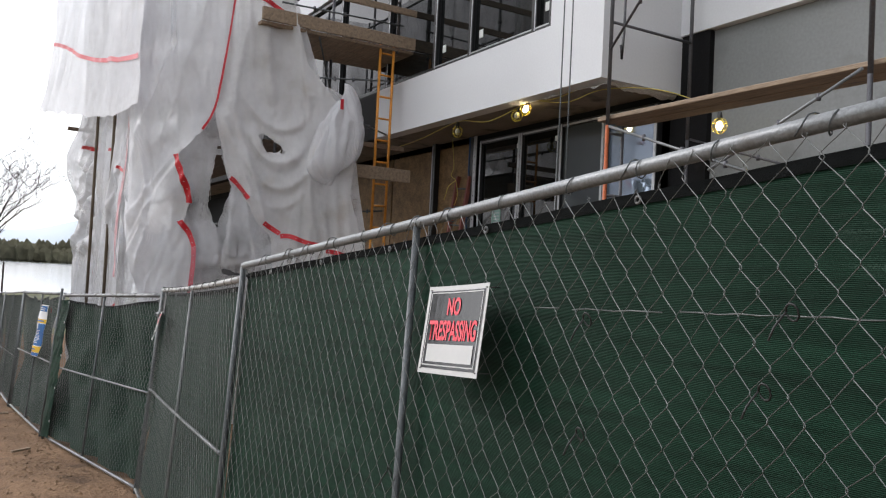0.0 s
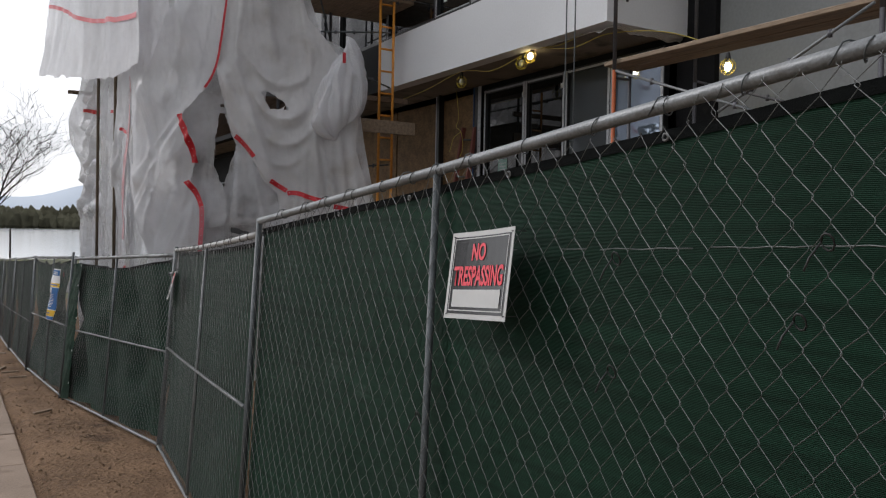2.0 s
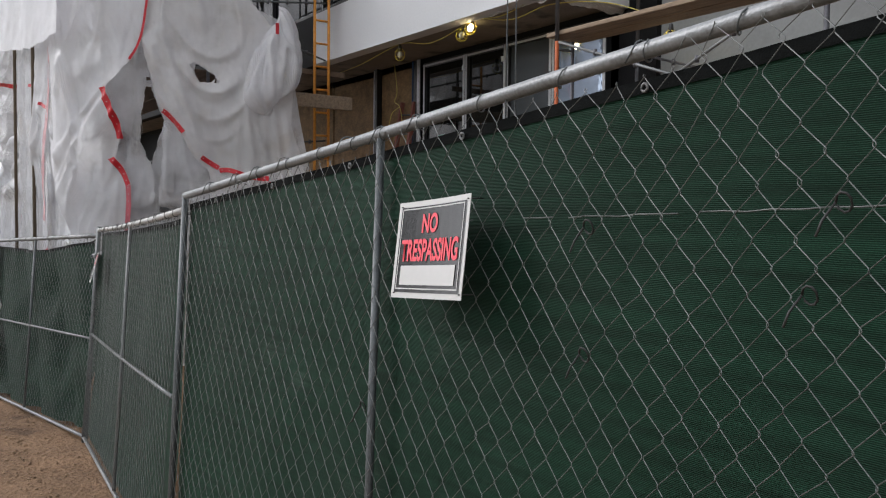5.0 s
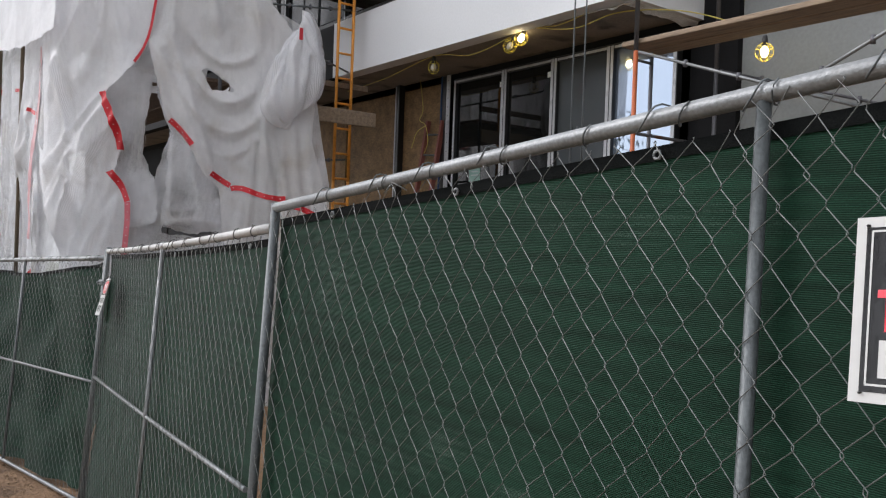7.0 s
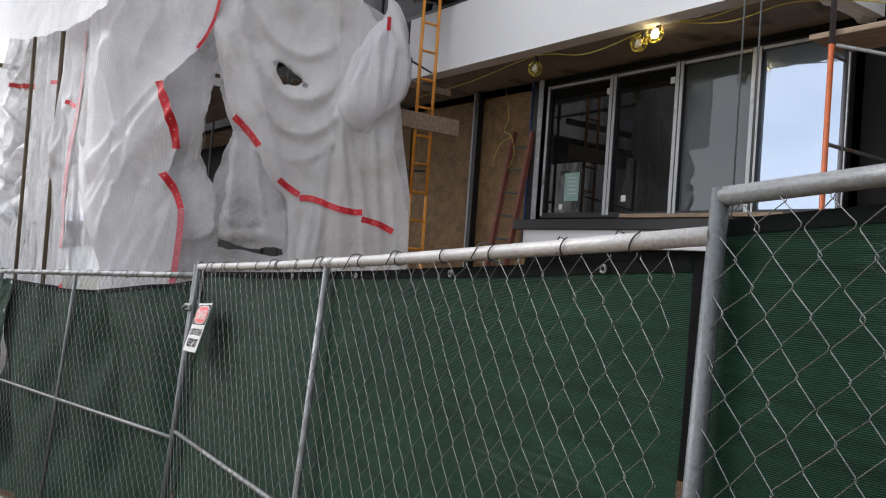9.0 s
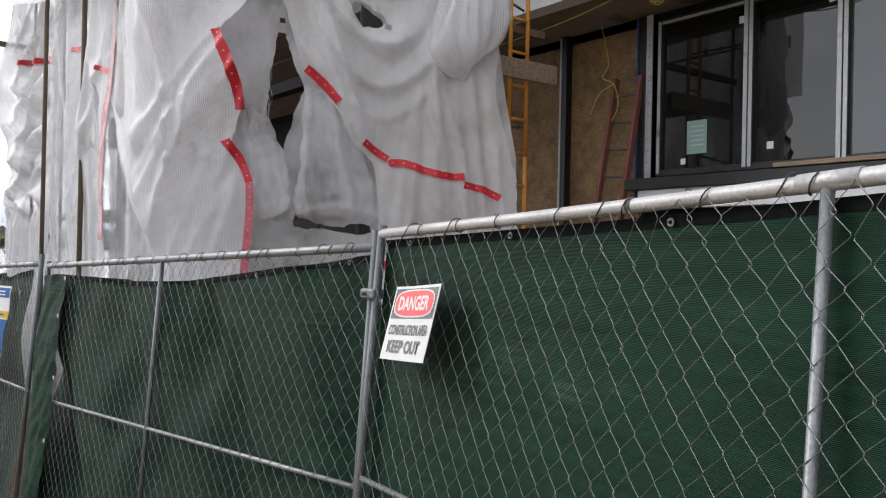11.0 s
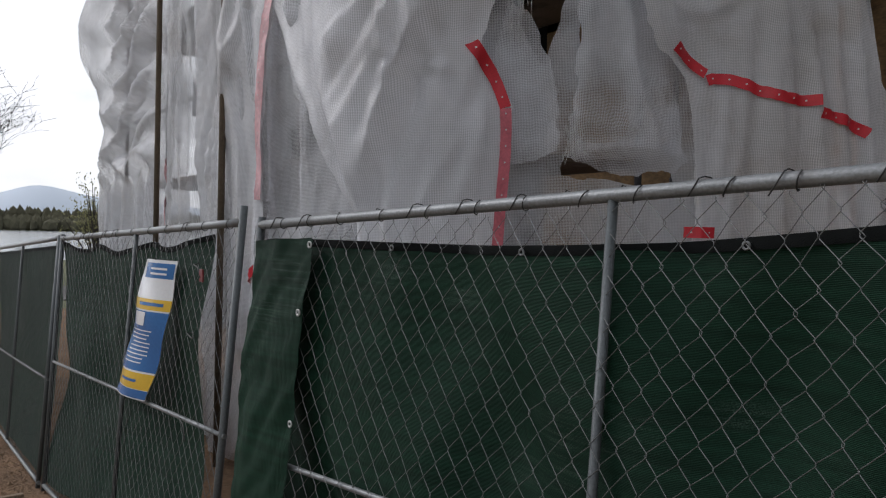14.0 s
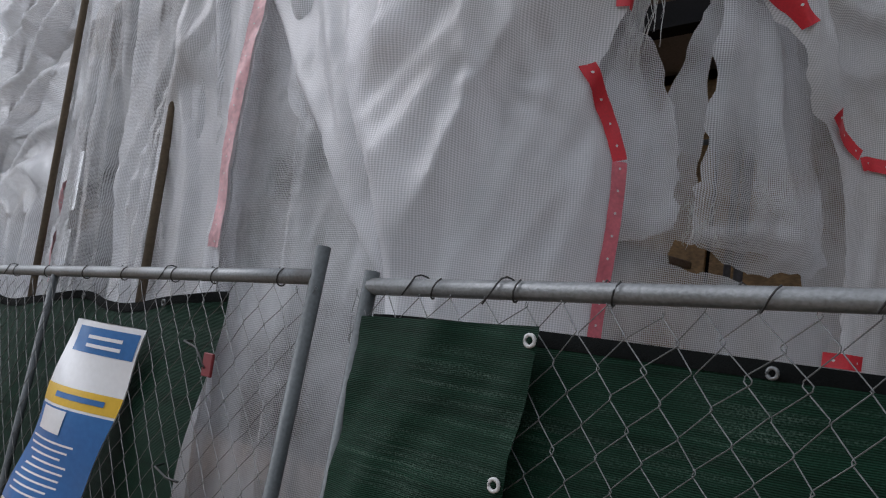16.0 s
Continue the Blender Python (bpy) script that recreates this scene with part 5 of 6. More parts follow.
def pleat(x, skew=0.84):
    """A lapped pleat wave: a long flat slope, then a short sharp return."""
    f = x / (2 * math.pi) - np.floor(x / (2 * math.pi))
    up = f / skew
    down = (1 - f) / (1 - skew)
    return 2 * np.minimum(up, down) - 1


def vnoise(a, b, c):
    return np.array([noise.noise((p, q, c)) for p, q in zip(np.ravel(a), np.ravel(b))]).reshape(np.shape(a))


def fan(s, z, ks, kz, n, amp, phase, spread=1.0, reach=9.0, ripple=0.5):
    """Straight pleats that radiate down from a tied point."""
    th = np.arctan2(s - ks, kz - z)
    r = np.hypot(s - ks, kz - z)
    w = np.clip((spread - np.abs(th)) * 4, 0, 1) * np.clip((reach - r) * 1.5, 0, 1) * np.clip((kz - z) * 3, 0, 1)
    warp = th + (2.4 / n) * np.sin(th * n * 0.31 + phase * 3) + (1.3 / n) * np.sin(th * n * 0.73 + phase)
    side = 0.84 if math.sin(phase * 7) > 0 else 0.16
    big = 0.55 + 0.45 * np.sin(th * n * 0.23 + 2.1 * phase)
    wave = big * pleat(n * warp + phase, side) + ripple * 0.5 * tri(3.1 * n * warp + 2 * phase)
    return amp * w * np.minimum(1, r / 1.1) * wave


def cowl(s, z, ks, kz, squash, k, amp, r0, r1, phase=0.0):
    """Hanging curved folds, as cloth slung between two ties."""
    r = np.hypot((s - ks) * squash, z - kz)
    w = np.clip((r - r0) * 3, 0, 1) * np.clip((r1 - r) * 3, 0, 1) * np.clip((kz - z) * 4, 0, 1)
    side = np.clip(1.25 - np.abs(np.arctan2((s - ks) * squash, kz - z)), 0, 1)
    return amp * w * side * pleat(k * r + phase + 0.9 * np.sin(s * 2.3) + 0.6 * np.sin(s * 5.1 + z), 0.6)


def fold_main(s, z):
    d = fan(s, z, 3.9, 8.6, 22, 0.05, 0.4, 0.45, 9, 0.1) + fan(s, z, 5.1, 7.3, 18, 0.04, 1.9, 0.5, 9, 0.1) + fan(s, z, 6.6, 6.6, 20, 0.11, 0.9, 0.42, 9, 0.1)
    d += fan(s, z, 1.6, 7.9, 22, 0.09, 2.5, 0.5, 9, 0.1) + fan(s, z, 6.9, 4.9, 14, 0.05, 0.2, 0.5, 3.4, 0.1)
    inside = np.clip((s - 7.7) * 4, 0, 1)
    d *= 1 - 0.85 * inside
    inside = inside * np.clip((11.0 - s) * 1.2, 0.25, 1)
    zt = z - 0.26 * (9.2 - s) + 0.05 * np.sin(3 * s + 1.3 * z)
    slung = np.clip((z - 2.7) * 4, 0, 1)
    d += inside * slung * (cowl(s, zt, 9.4, 6.1, 0.72, 12.0, 0.15, 0.5, 3.4) + cowl(s, zt, 8.6, 5.0, 0.9, 19.0, 0.05, 0.3, 2.6, 1.0))
    d += inside * 0.14 * np.exp(-((z - 2.75 - 0.08 * np.sin(4 * s)) / 0.10) ** 2)
    d += inside * np.clip((2.75 - z) * 3, 0, 1) * (0.10 * pleat(11 * s + 1.2 * np.sin(2 * z) + np.sin(3.1 * s), 0.75) + 0.03 * tri(29 * s - z))
    d += 0.42 * np.exp(-((s - 11.3) / 0.5) ** 2) * np.exp(-((z - 4.7) / 0.85) ** 2)
    for s0 in (5.62, 7.62):
        d -= 0.08 * np.exp(-((s - s0) / 0.12) ** 2) * (0.45 + 0.55 * np.sin(z * 2.1 + s0))
    # long folds falling from the upper tie of the tower
    d += hang(s, z, [(3.3, 8.4), (3.05, 6.4), (2.95, 5.0), (3.2, 4.0)], 0.16, 0.10, 0.30)
    d += hang(s, z, [(4.3, 8.0), (4.2, 6.2), (4.3, 4.6), (4.2, 3.4)], 0.12, 0.25, 0.07) + hang(s, z, [(2.0, 8.6), (1.9, 6.6), (2.05, 5.2)], 0.12, 0.06, 0.22)
    d += gather(s, z, 3.9, 7.6, -0.25, 0.25, 9, 4.6, 0.05, 1) + gather(s, z, 5.3, 5.4, -0.22, 0.25, 9, 4.2, 0.06, 2) + gather(s, z, 6.7, 5.6, -0.25, 0.25, 9, 4.4, 0.07, 3)
    return d + fine_wrinkles(s, z, 3.0)


def fine_wrinkles(s, z, c):
    """Drawn creases with the hang, crossed by short slack puckers."""
    ridge_a = 1 - 2.4 * np.abs(vnoise(s * 4.2 + z * 0.9, z * 0.65, c))
    ridge_b = 1 - 2.4 * np.abs(vnoise(s * 2.3 - z * 1.5, z * 1.3 + s * 0.5, c + 5))
    slack = np.clip(0.5 + 1.6 * vnoise(s * 0.9, z * 0.8, c + 9), 0, 1.2)
    return 0.008 * ridge_a * slack + 0.009 * ridge_b * (1.2 - slack) + 0.006 * vnoise(s * 9 - z * 3.0, z * 3.0, c + 1) * slack + 0.0025 * vnoise(s * 21, z * 11, c + 3)


def fold_panel(s, z):
    """The broad sheet beside the torn opening."""
    d = 0.13 + fan(s, z, 3.15, 7.4, 12, 0.03, 1.2, 0.4, 9, 0.05) * np.clip((z - 1.6) * 0.8, 0.25, 2.2)
    # the free edge rolls forward over the lapped sheets
    d += hang(s, z, [(3.86, 5.6), (3.74, 4.4), (3.70, 3.43), (3.57, 2.94), (3.36, 2.53), (3.28, 2.05), (3.26, 0.6)], 0.09, 0.05, 0.34)
    # the drawn fold from the opening's head down across the sheet, and its followers
    d += hang(s, z, [(2.45, 4.5), (2.55, 3.9), (2.86, 3.28), (3.08, 2.86), (3.22, 2.3)], 0.15, 0.30, 0.07, 0.4, 0.5)
    d += hang(s, z, [(2.6, 4.3), (2.92, 3.6), (3.2, 3.1), (3.3, 2.6)], 0.05, 0.14, 0.05)
    d += hang(s, z, [(2.42, 4.2), (2.62, 3.2), (2.88, 2.3), (2.95, 1.2)], 0.05, 0.20, 0.06) + hang(s, z, [(3.18, 2.75), (3.12, 2.2), (3.08, 1.2)], 0.05, 0.05, 0.16)
    d += hang(s, z, [(2.98, 5.6), (3.34, 4.5), (3.46, 4.0), (3.42, 3.0)], 0.10, 0.08, 0.26) + hang(s, z, [(2.5, 6.4), (2.75, 5.2), (3.05, 4.2)], 0.07, 0.22, 0.06)
    # puckers round a patched puncture
    th, r = np.arctan2(s - 2.98, z - 2.95), np.hypot(s - 2.98, z - 2.95)
    d += 0.012 * np.sin(7 * th + 0.6) * np.exp(-((r - 0.10) / 0.12) ** 2) + 0.03 * np.exp(-(r / 0.035) ** 2)
    d += gather(s, z, 2.44, 4.5, 0.12, 0.75, 9, 2.6, 0.045, 4) + gather(s, z, 3.85, 6.4, -0.35, -0.02, 8, 4.2, 0.045, 5) + gather(s, z, 2.6, 2.9, 0.0, 0.5, 5, 1.5, 0.03, 6)
    return d + fine_wrinkles(s, z, 11.0)


def fold_pole_sheet(s, z):
    d = 0.05 + hang(s, z, [(4.95, 5.8), (5.12, 4.1), (4.72, 3.55), (4.66, 2.6), (4.75, 0.8)], 0.09, 0.05, 0.22) + hang(s, z, [(5.52, 4.6), (5.35, 3.6), (5.15, 3.2)], 0.07, 0.05, 0.18)
    d += hang(s, z, [(5.25, 4.4), (5.28, 3.2), (5.05, 2.6), (5.0, 1.0)], 0.06, 0.16, 0.05) + crease(s, z, 5.52, 2.75, 4.72, 4.3, 0.05, 0.04, 0.3)
    return d + fan(s, z, 5.0, 5.6, 9, 0.03, 0.3, 0.5, 9, 0.1) + 0.03 * np.sin(z * 2.6) * np.clip((s - 5.0) * 2, 0, 1) + fine_wrinkles(s, z, 17.0)


def fold_lap(s, z):
    """The flat lapped sheets between the broad sheet and the pole."""
    d = 0.02 + 0.045 * np.sin(2.1 * s + 0.8 * z) + hang(s, z, [(4.5, 4.6), (4.15, 3.0), (4.0, 1.0)], 0.05, 0.04, 0.24) + hang(s, z, [(4.15, 4.2), (4.03, 2.8), (3.91, 1.2)], 0.03, 0.03, 0.10)
    return d + fine_wrinkles(s, z, 41.0)


def fold_strip(s, z):
    d = 0.075 + 0.05 * np.sin(3.0 * s + 1.1 * z) + hang(s, z, [(4.80, 4.9), (4.50, 3.62), (4.10, 3.12), (3.76, 2.75), (3.30, 2.02)], 0.06, 0.05, 0.16) + hang(s, z, [(4.3, 4.6), (3.95, 3.4), (3.5, 2.5)], 0.05, 0.04, 0.14)
    return d + fine_wrinkles(s, z, 47.0)


def fold_right(s, z):
    """The sheet by the building, scooped into cowls under its upper tie."""
    d = 0.09 + fan(s, z, 2.15, 5.6, 12, 0.04, 2.0, 0.42, 9, 0.05)
    # its torn edge, drawn straight from the upper tie down to the foot
    d += hang(s, z, [(2.30, 4.7), (2.10, 3.95), (1.74, 3.38), (1.42, 2.75), (1.36, 2.2), (1.3, 1.0)], 0.10, 0.04, 0.16) + hang(s, z, [(2.06, 4.8), (1.84, 4.2), (1.66, 3.6), (1.5, 3.1)], 0.10, 0.16, 0.05)
    d += hang(s, z, [(2.1, 6.8), (2.02, 5.6), (2.04, 4.7)], 0.10, 0.05, 0.20) + hang(s, z, [(1.62, 7.2), (1.62, 5.8), (1.5, 4.9)], 0.09, 0.18, 0.05) + hang(s, z, [(1.3, 7.0), (1.15, 5.6), (1.0, 4.9)], 0.11, 0.05, 0.14)
    # slung cowls
    d += sling(s, z, [(1.95, 4.95), (1.5, 4.50), (1.0, 4.65)], 0.07, 0.14, 0.03) + sling(s, z, [(1.87, 4.42), (1.43, 3.98), (1.02, 4.16)], 0.14, 0.20, 0.035)
    d += sling(s, z, [(1.90, 4.05), (1.54, 3.70), (1.18, 3.62), (0.84, 4.0)], 0.08, 0.16, 0.03) + sling(s, z, [(1.76, 3.52), (1.36, 3.36), (1.05, 3.44), (0.85, 3.75)], 0.035, 0.10, 0.025)
    # plain pleats under the bunch
    d += hang(s, z, [(0.92, 3.9), (0.86, 3.28), (0.80, 2.3), (0.80, 1.0)], 0.07, 0.10, 0.04) + hang(s, z, [(0.72, 3.8), (0.63, 2.92), (0.58, 2.2), (0.56, 1.0)], 0.06, 0.04, 0.10)
    d += hang(s, z, [(0.55, 3.8), (0.47, 3.07), (0.38, 2.28), (0.36, 1.0)], 0.07, 0.09, 0.04) + hang(s, z, [(0.40, 3.7), (0.29, 2.85), (0.20, 2.2), (0.18, 1.0)], 0.06, 0.04, 0.08)
    d += gather(s, z, 2.22, 4.8, -0.48, -0.05, 8, 2.7, 0.04, 7) + gather(s, z, 0.95, 4.25, -0.26, 0.16, 9, 3.0, 0.04, 8) + gather(s, z, 1.85, 7.2, -0.2, 0.1, 6, 2.6, 0.05, 9)
    return d + fine_wrinkles(s, z, 23.0)


def fold_flap(s, z):
    """The torn tongue of sheeting, bagged at its hem."""
    d = 0.05 + hang(s, z, [(2.02, 3.6), (2.04, 3.0), (2.08, 2.5)], 0.06, 0.04, 0.18, 0.2, 0.2) + hang(s, z, [(1.80, 3.5), (1.74, 3.0), (1.60, 2.55)], 0.07, 0.12, 0.05, 0.2, 0.2)
    d += sling(s, z, [(2.2, 2.40), (1.85, 2.50), (1.45, 2.46)], 0.12, 0.14, 0.06) + sling(s, z, [(2.15, 2.70), (1.9, 2.62), (1.6, 2.70)], 0.05, 0.08, 0.04)
    return d + 0.012 * vnoise(s * 9, z * 7, 31.0) + fine_wrinkles(s, z, 31.0)


def tarp_point(s, z, fold, off=0.0):
    s, z = np.atleast_1d(np.asarray(s, float)), np.atleast_1d(np.asarray(z, float))
    d = fold(s, z) + off
    x = np.interp(s, CS, CP[:, 0]) + np.interp(s, CS, CN[:, 0]) * d
    y = np.interp(s, CS, CP[:, 1]) + np.interp(s, CS, CN[:, 1]) * d
    return np.stack([x, y, z], 1)


def edge_start(z):
    """Where the loose edge by the building begins, by height."""
    return np.interp(z, [0.3, 3.0, 3.6, 4.1, 4.5, 5.0, 5.2, 5.8, 6.5, 9.0], [0.0, 0.08, 0.2, 0.28, 0.22, 0.45, 0.85, 1.05, 1.3, 1.5])


def in_poly(s, z, poly):
    c = np.zeros(s.shape, bool)
    for (x1, y1), (x2, y2) in zip(poly, poly[1:] + poly[:1]):
        hit = ((y1 > z) != (y2 > z)) & (s < (x2 - x1) * (z - y1) / (y2 - y1 + 1e-12) + x1)
        c ^= hit
    return c


def rough_edge(poly, seed, amount=0.012, step=0.05):
    """An outline with torn, wavering edges."""
    rng = random.Random(seed)
    out = []
    for a, b in zip(poly, poly[1:] + poly[:1]):
        n = max(1, int(math.dist(a, b) / step))
        for k in range(n):
            out.append((a[0] + (b[0] - a[0]) * k / n + rng.uniform(-amount, amount), a[1] + (b[1] - a[1]) * k / n + rng.uniform(-amount, amount)))
    return out


def to_edge(p, poly):
    best, at = 9.0, p
    for (x1, y1), (x2, y2) in zip(poly, poly[1:] + poly[:1]):
        k = min(1, max(0, ((p[0] - x1) * (x2 - x1) + (p[1] - y1) * (y2 - y1)) / ((x2 - x1) ** 2 + (y2 - y1) ** 2 + 1e-12)))
        q = (x1 + k * (x2 - x1), y1 + k * (y2 - y1))
        e = math.dist(q, p)
        if e < best:
            best, at = e, q
    return at


HOLES = [rough_edge(h, k, 0.015) for k, h in enumerate(([(2.40, 3.28), (2.36, 3.7), (2.27, 4.3), (2.21, 3.95), (2.06, 3.62), (2.27, 2.93)], [(1.74, 4.46), (1.5, 4.36), (1.26, 4.14), (1.56, 4.15)], [(11.05, 4.2), (11.25, 4.25), (11.25, 3.9), (11.1, 3.85)], [(2.15, 2.46), (1.46, 2.46), (1.43, 2.28), (1.8, 2.32), (2.12, 2.33)], [(4.62, 3.3), (4.62, 0.4), (3.40, 0.4), (3.42, 1.95), (3.9, 2.7)], [(1.08, 2.6), (1.05, 0.5), (0.2, 0.5), (0.25, 2.7), (0.5, 3.5), (0.9, 3.8), (1.2, 3.5)], [(2.03, 3.35), (1.8, 3.4), (1.72, 2.56), (2.05, 2.56)]))]


DRAPED = {}


def pull(P, A, B, rest, stiff, mobile, least=False):
    """Move both ends of a row of threads towards their rest length."""
    d = P[B] - P[A]
    n = np.sqrt((d * d).sum(-1, keepdims=True)) + 1e-9
    err = n - rest
    if least:
        err = np.minimum(err, 0)
    wa, wb = mobile[A], mobile[B]
    step = d / n * err * stiff / (wa + wb + 1e-6)
    P[A] += step * wa
    P[B] -= step * wb


def drape(P0, s, z, seed, slack=0.10, rounds=150, hold=0.010, weight=0.0006):
    """Let a hung sheet buckle and sag: threads keep their length, with a little slack across, and the sheet stays tied near its place."""
    P = P0.copy()
    nrm = np.cross(np.gradient(P0, axis=1), np.gradient(P0, axis=0))
    nrm /= np.linalg.norm(nrm, axis=-1, keepdims=True) + 1e-9
    P += nrm * (0.016 * vnoise(s * 4.5 + 0.8 * z, z * 0.7, seed + 0.3) + 0.007 * vnoise(s * 11 - 2.5 * z, z * 1.8, seed + 2.7))[..., None]
    loose = np.clip(1 + 1.5 * vnoise(s * 0.8, z * 0.6, seed + 7.7), 0.1, 2.0)[..., None]
    ex = 1 + slack * loose
    full = slice(None)
    links = []
    for axis, amount in ((1, ex), (0, 1 + 0.3 * (ex - 1))):
        for reach, stiff, least in ((1, 0.9, False), (3, 0.25, True), (6, 0.10, True)):
            n = P.shape[axis]
            for odd in range(2 * reach):
                a = np.arange(odd, n - reach, 2 * reach)
                if not len(a) or (reach > 1 and odd % 2):
                    continue
                A = (full, a) if axis == 1 else (a, full)
                B = (full, a + reach) if axis == 1 else (a + reach, full)
                rest = np.linalg.norm(P0[B] - P0[A], axis=-1, keepdims=True) * (amount[A] if reach == 1 else 0.5 * amount[A] + 0.45)
                links.append((A, B, rest, stiff, least))
    mobile = np.ones(s.shape + (1,))
    mobile[-1] = 0.0
    grip = np.full(s.shape + (1,), hold)
    for k in range(3):
        grip[:, k] = grip[:, -1 - k] = 0.12 - 0.03 * k
    for k in range(rounds):
        P[..., 2:] -= weight * mobile
        P += grip * (P0 - P) * mobile
        for A, B, rest, stiff, least in links:
            pull(P, A, B, rest, stiff, mobile, least)
    Q = P.copy()
    Q[1:-1, 1:-1] = 0.5 * P[1:-1, 1:-1] + 0.125 * (P[:-2, 1:-1] + P[2:, 1:-1] + P[1:-1, :-2] + P[1:-1, 2:])
    return Q


def sheet_grid(s, z, gone, loc, fold, name, material, parent, s_flat, z_flat, slack=0.10):
    """A mesh over a grid of sheet coordinates, draped, without the cells all of whose corners are gone."""
    h, w = s.shape
    P0 = tarp_point(s_flat.ravel(), z_flat.ravel(), fold).reshape(h, w, 3)
    D = drape(P0, s_flat, z_flat, len(DRAPED) * 13.1 + 1.7, slack)
    shift = D - P0
    DRAPED[fold] = (s_flat, z_flat[:, 0], shift)
    P = tarp_point(s.ravel(), z.ravel(), fold) + shift_at(s.ravel(), z.ravel(), fold) - np.array(loc)
    faces = []
    for j in range(h - 1):
        for i in range(w - 1):
            if not (gone[j, i] and gone[j, i + 1] and gone[j + 1, i] and gone[j + 1, i + 1]):
                a = j * w + i
                faces.append((a, a + 1, a + w + 1, a + w))
    return sheet(name, P.tolist(), faces, np.stack([s.ravel(), z.ravel()], 1), material, parent)


def shift_at(s, z, fold):
    """How far the drape has carried a point of a sheet from its first place."""
    if fold not in DRAPED:
        return np.zeros((len(s), 3))
    S, Z, D = DRAPED[fold]
    h, w = S.shape
    fj = np.clip((z - Z[0]) / (Z[-1] - Z[0]) * (h - 1), 0, h - 1.001)
    j = fj.astype(int)
    lo, hi = S[j, 0], S[j, -1]
    fi = np.clip((s - lo) / (hi - lo) * (w - 1), 0, w - 1.001)
    i = fi.astype(int)
    a, b = (fj - j)[:, None], (fi - i)[:, None]
    return (D[j, i] * (1 - a) + D[j + 1, i] * a) * (1 - b) + (D[j, i + 1] * (1 - a) + D[j + 1, i + 1] * a) * b


def overlay(name, poly, fold, loc, parent, seed, cell=0.032, material=None, torn=0.01, hole=None):
    poly = rough_edge(poly, seed, torn)
    ps, pz = [p[0] for p in poly], [p[1] for p in poly]
    ns, nz = int((max(ps) - min(ps)) / cell) + 2, int((max(pz) - min(pz)) / cell) + 2
    jj, ii = np.meshgrid(np.arange(nz + 1), np.arange(ns + 1), indexing="ij")
    s = min(ps) - cell / 2 + cell * ii
    z = min(pz) - cell / 2 + cell * jj
    s_flat, z_flat = s.copy(), z.copy()
    gone = ~in_poly(s, z, poly)
    near = gone.copy()
    keep = ~gone
    touch = np.zeros_like(keep)
    for dj in (-1, 0, 1):
        for di in (-1, 0, 1):
            touch |= np.roll(np.roll(keep, dj, 0), di, 1)
    for j, i in zip(*np.nonzero(near & touch)):
        s[j, i], z[j, i] = to_edge((s[j, i], z[j, i]), poly)
    if hole:
        inside = in_poly(s, z, hole)
        gone |= inside
        for j, i in zip(*np.nonzero(inside)):
            s[j, i], z[j, i] = to_edge((s[j, i], z[j, i]), hole)
    return sheet_grid(s, z, gone, loc, fold, name, material or TARP, parent, s_flat, z_flat)


def stripe(pts, fold, loc, parent, width=0.066, material=None):
    """Red reinforcing tape with a row of pale rivet dots, following the folds."""
    q = []
    for a, b in zip(pts, pts[1:]):
        n = max(2, int(math.dist(a, b) / 0.03))
        q += [(a[0] + (b[0] - a[0]) * k / n, a[1] + (b[1] - a[1]) * k / n) for k in range(n)]
    q = np.array(q + [pts[-1]])
    for half in (5, 3, 2):
        if len(q) > 2 * half + 3:
            q[half:-half] = np.stack([np.convolve(q[:, k], np.ones(2 * half + 1) / (2 * half + 1), "valid") for k in (0, 1)], 1)
    d = np.gradient(q, axis=0)
    d /= np.linalg.norm(d, axis=1)[:, None] + 1e-9
    nn = np.stack([-d[:, 1], d[:, 0]], 1)

    def lie(a, b, off):
        a, b = np.asarray(a, float), np.asarray(b, float)
        return tarp_point(a, b, fold, off) + shift_at(a, b, fold) - np.array(loc)
    rows = [lie(q[:, 0] + nn[:, 0] * width * k, q[:, 1] + nn[:, 1] * width * k, 0.018) for k in (-0.5, -0.25, 0, 0.25, 0.5)]
    v = np.concatenate(rows).tolist()
    n = len(q)
    fs = [(r * n + k, r * n + k + 1, (r + 1) * n + k + 1, (r + 1) * n + k) for r in range(4) for k in range(n - 1)]
    red = len(fs)
    if width > 0.04:
        for k in range(1, n - 1, 3):
            c = q[k]
            dots = [(c[0] + 0.006 * math.cos(a), c[1] + 0.006 * math.sin(a)) for a in (j * math.pi / 3 for j in range(6))]
            base = len(v)
            v += lie([p[0] for p in dots], [p[1] for p in dots], 0.022).tolist()
            fs.append(tuple(range(base, base + 6)))
    ob = sheet("red_stripe", v, fs, None, [material or STRIPE, PAPER], parent, "red reinforcing tape stripe")
    for p in ob.data.polygons[red:]:
        p.material_index = 1
    return ob


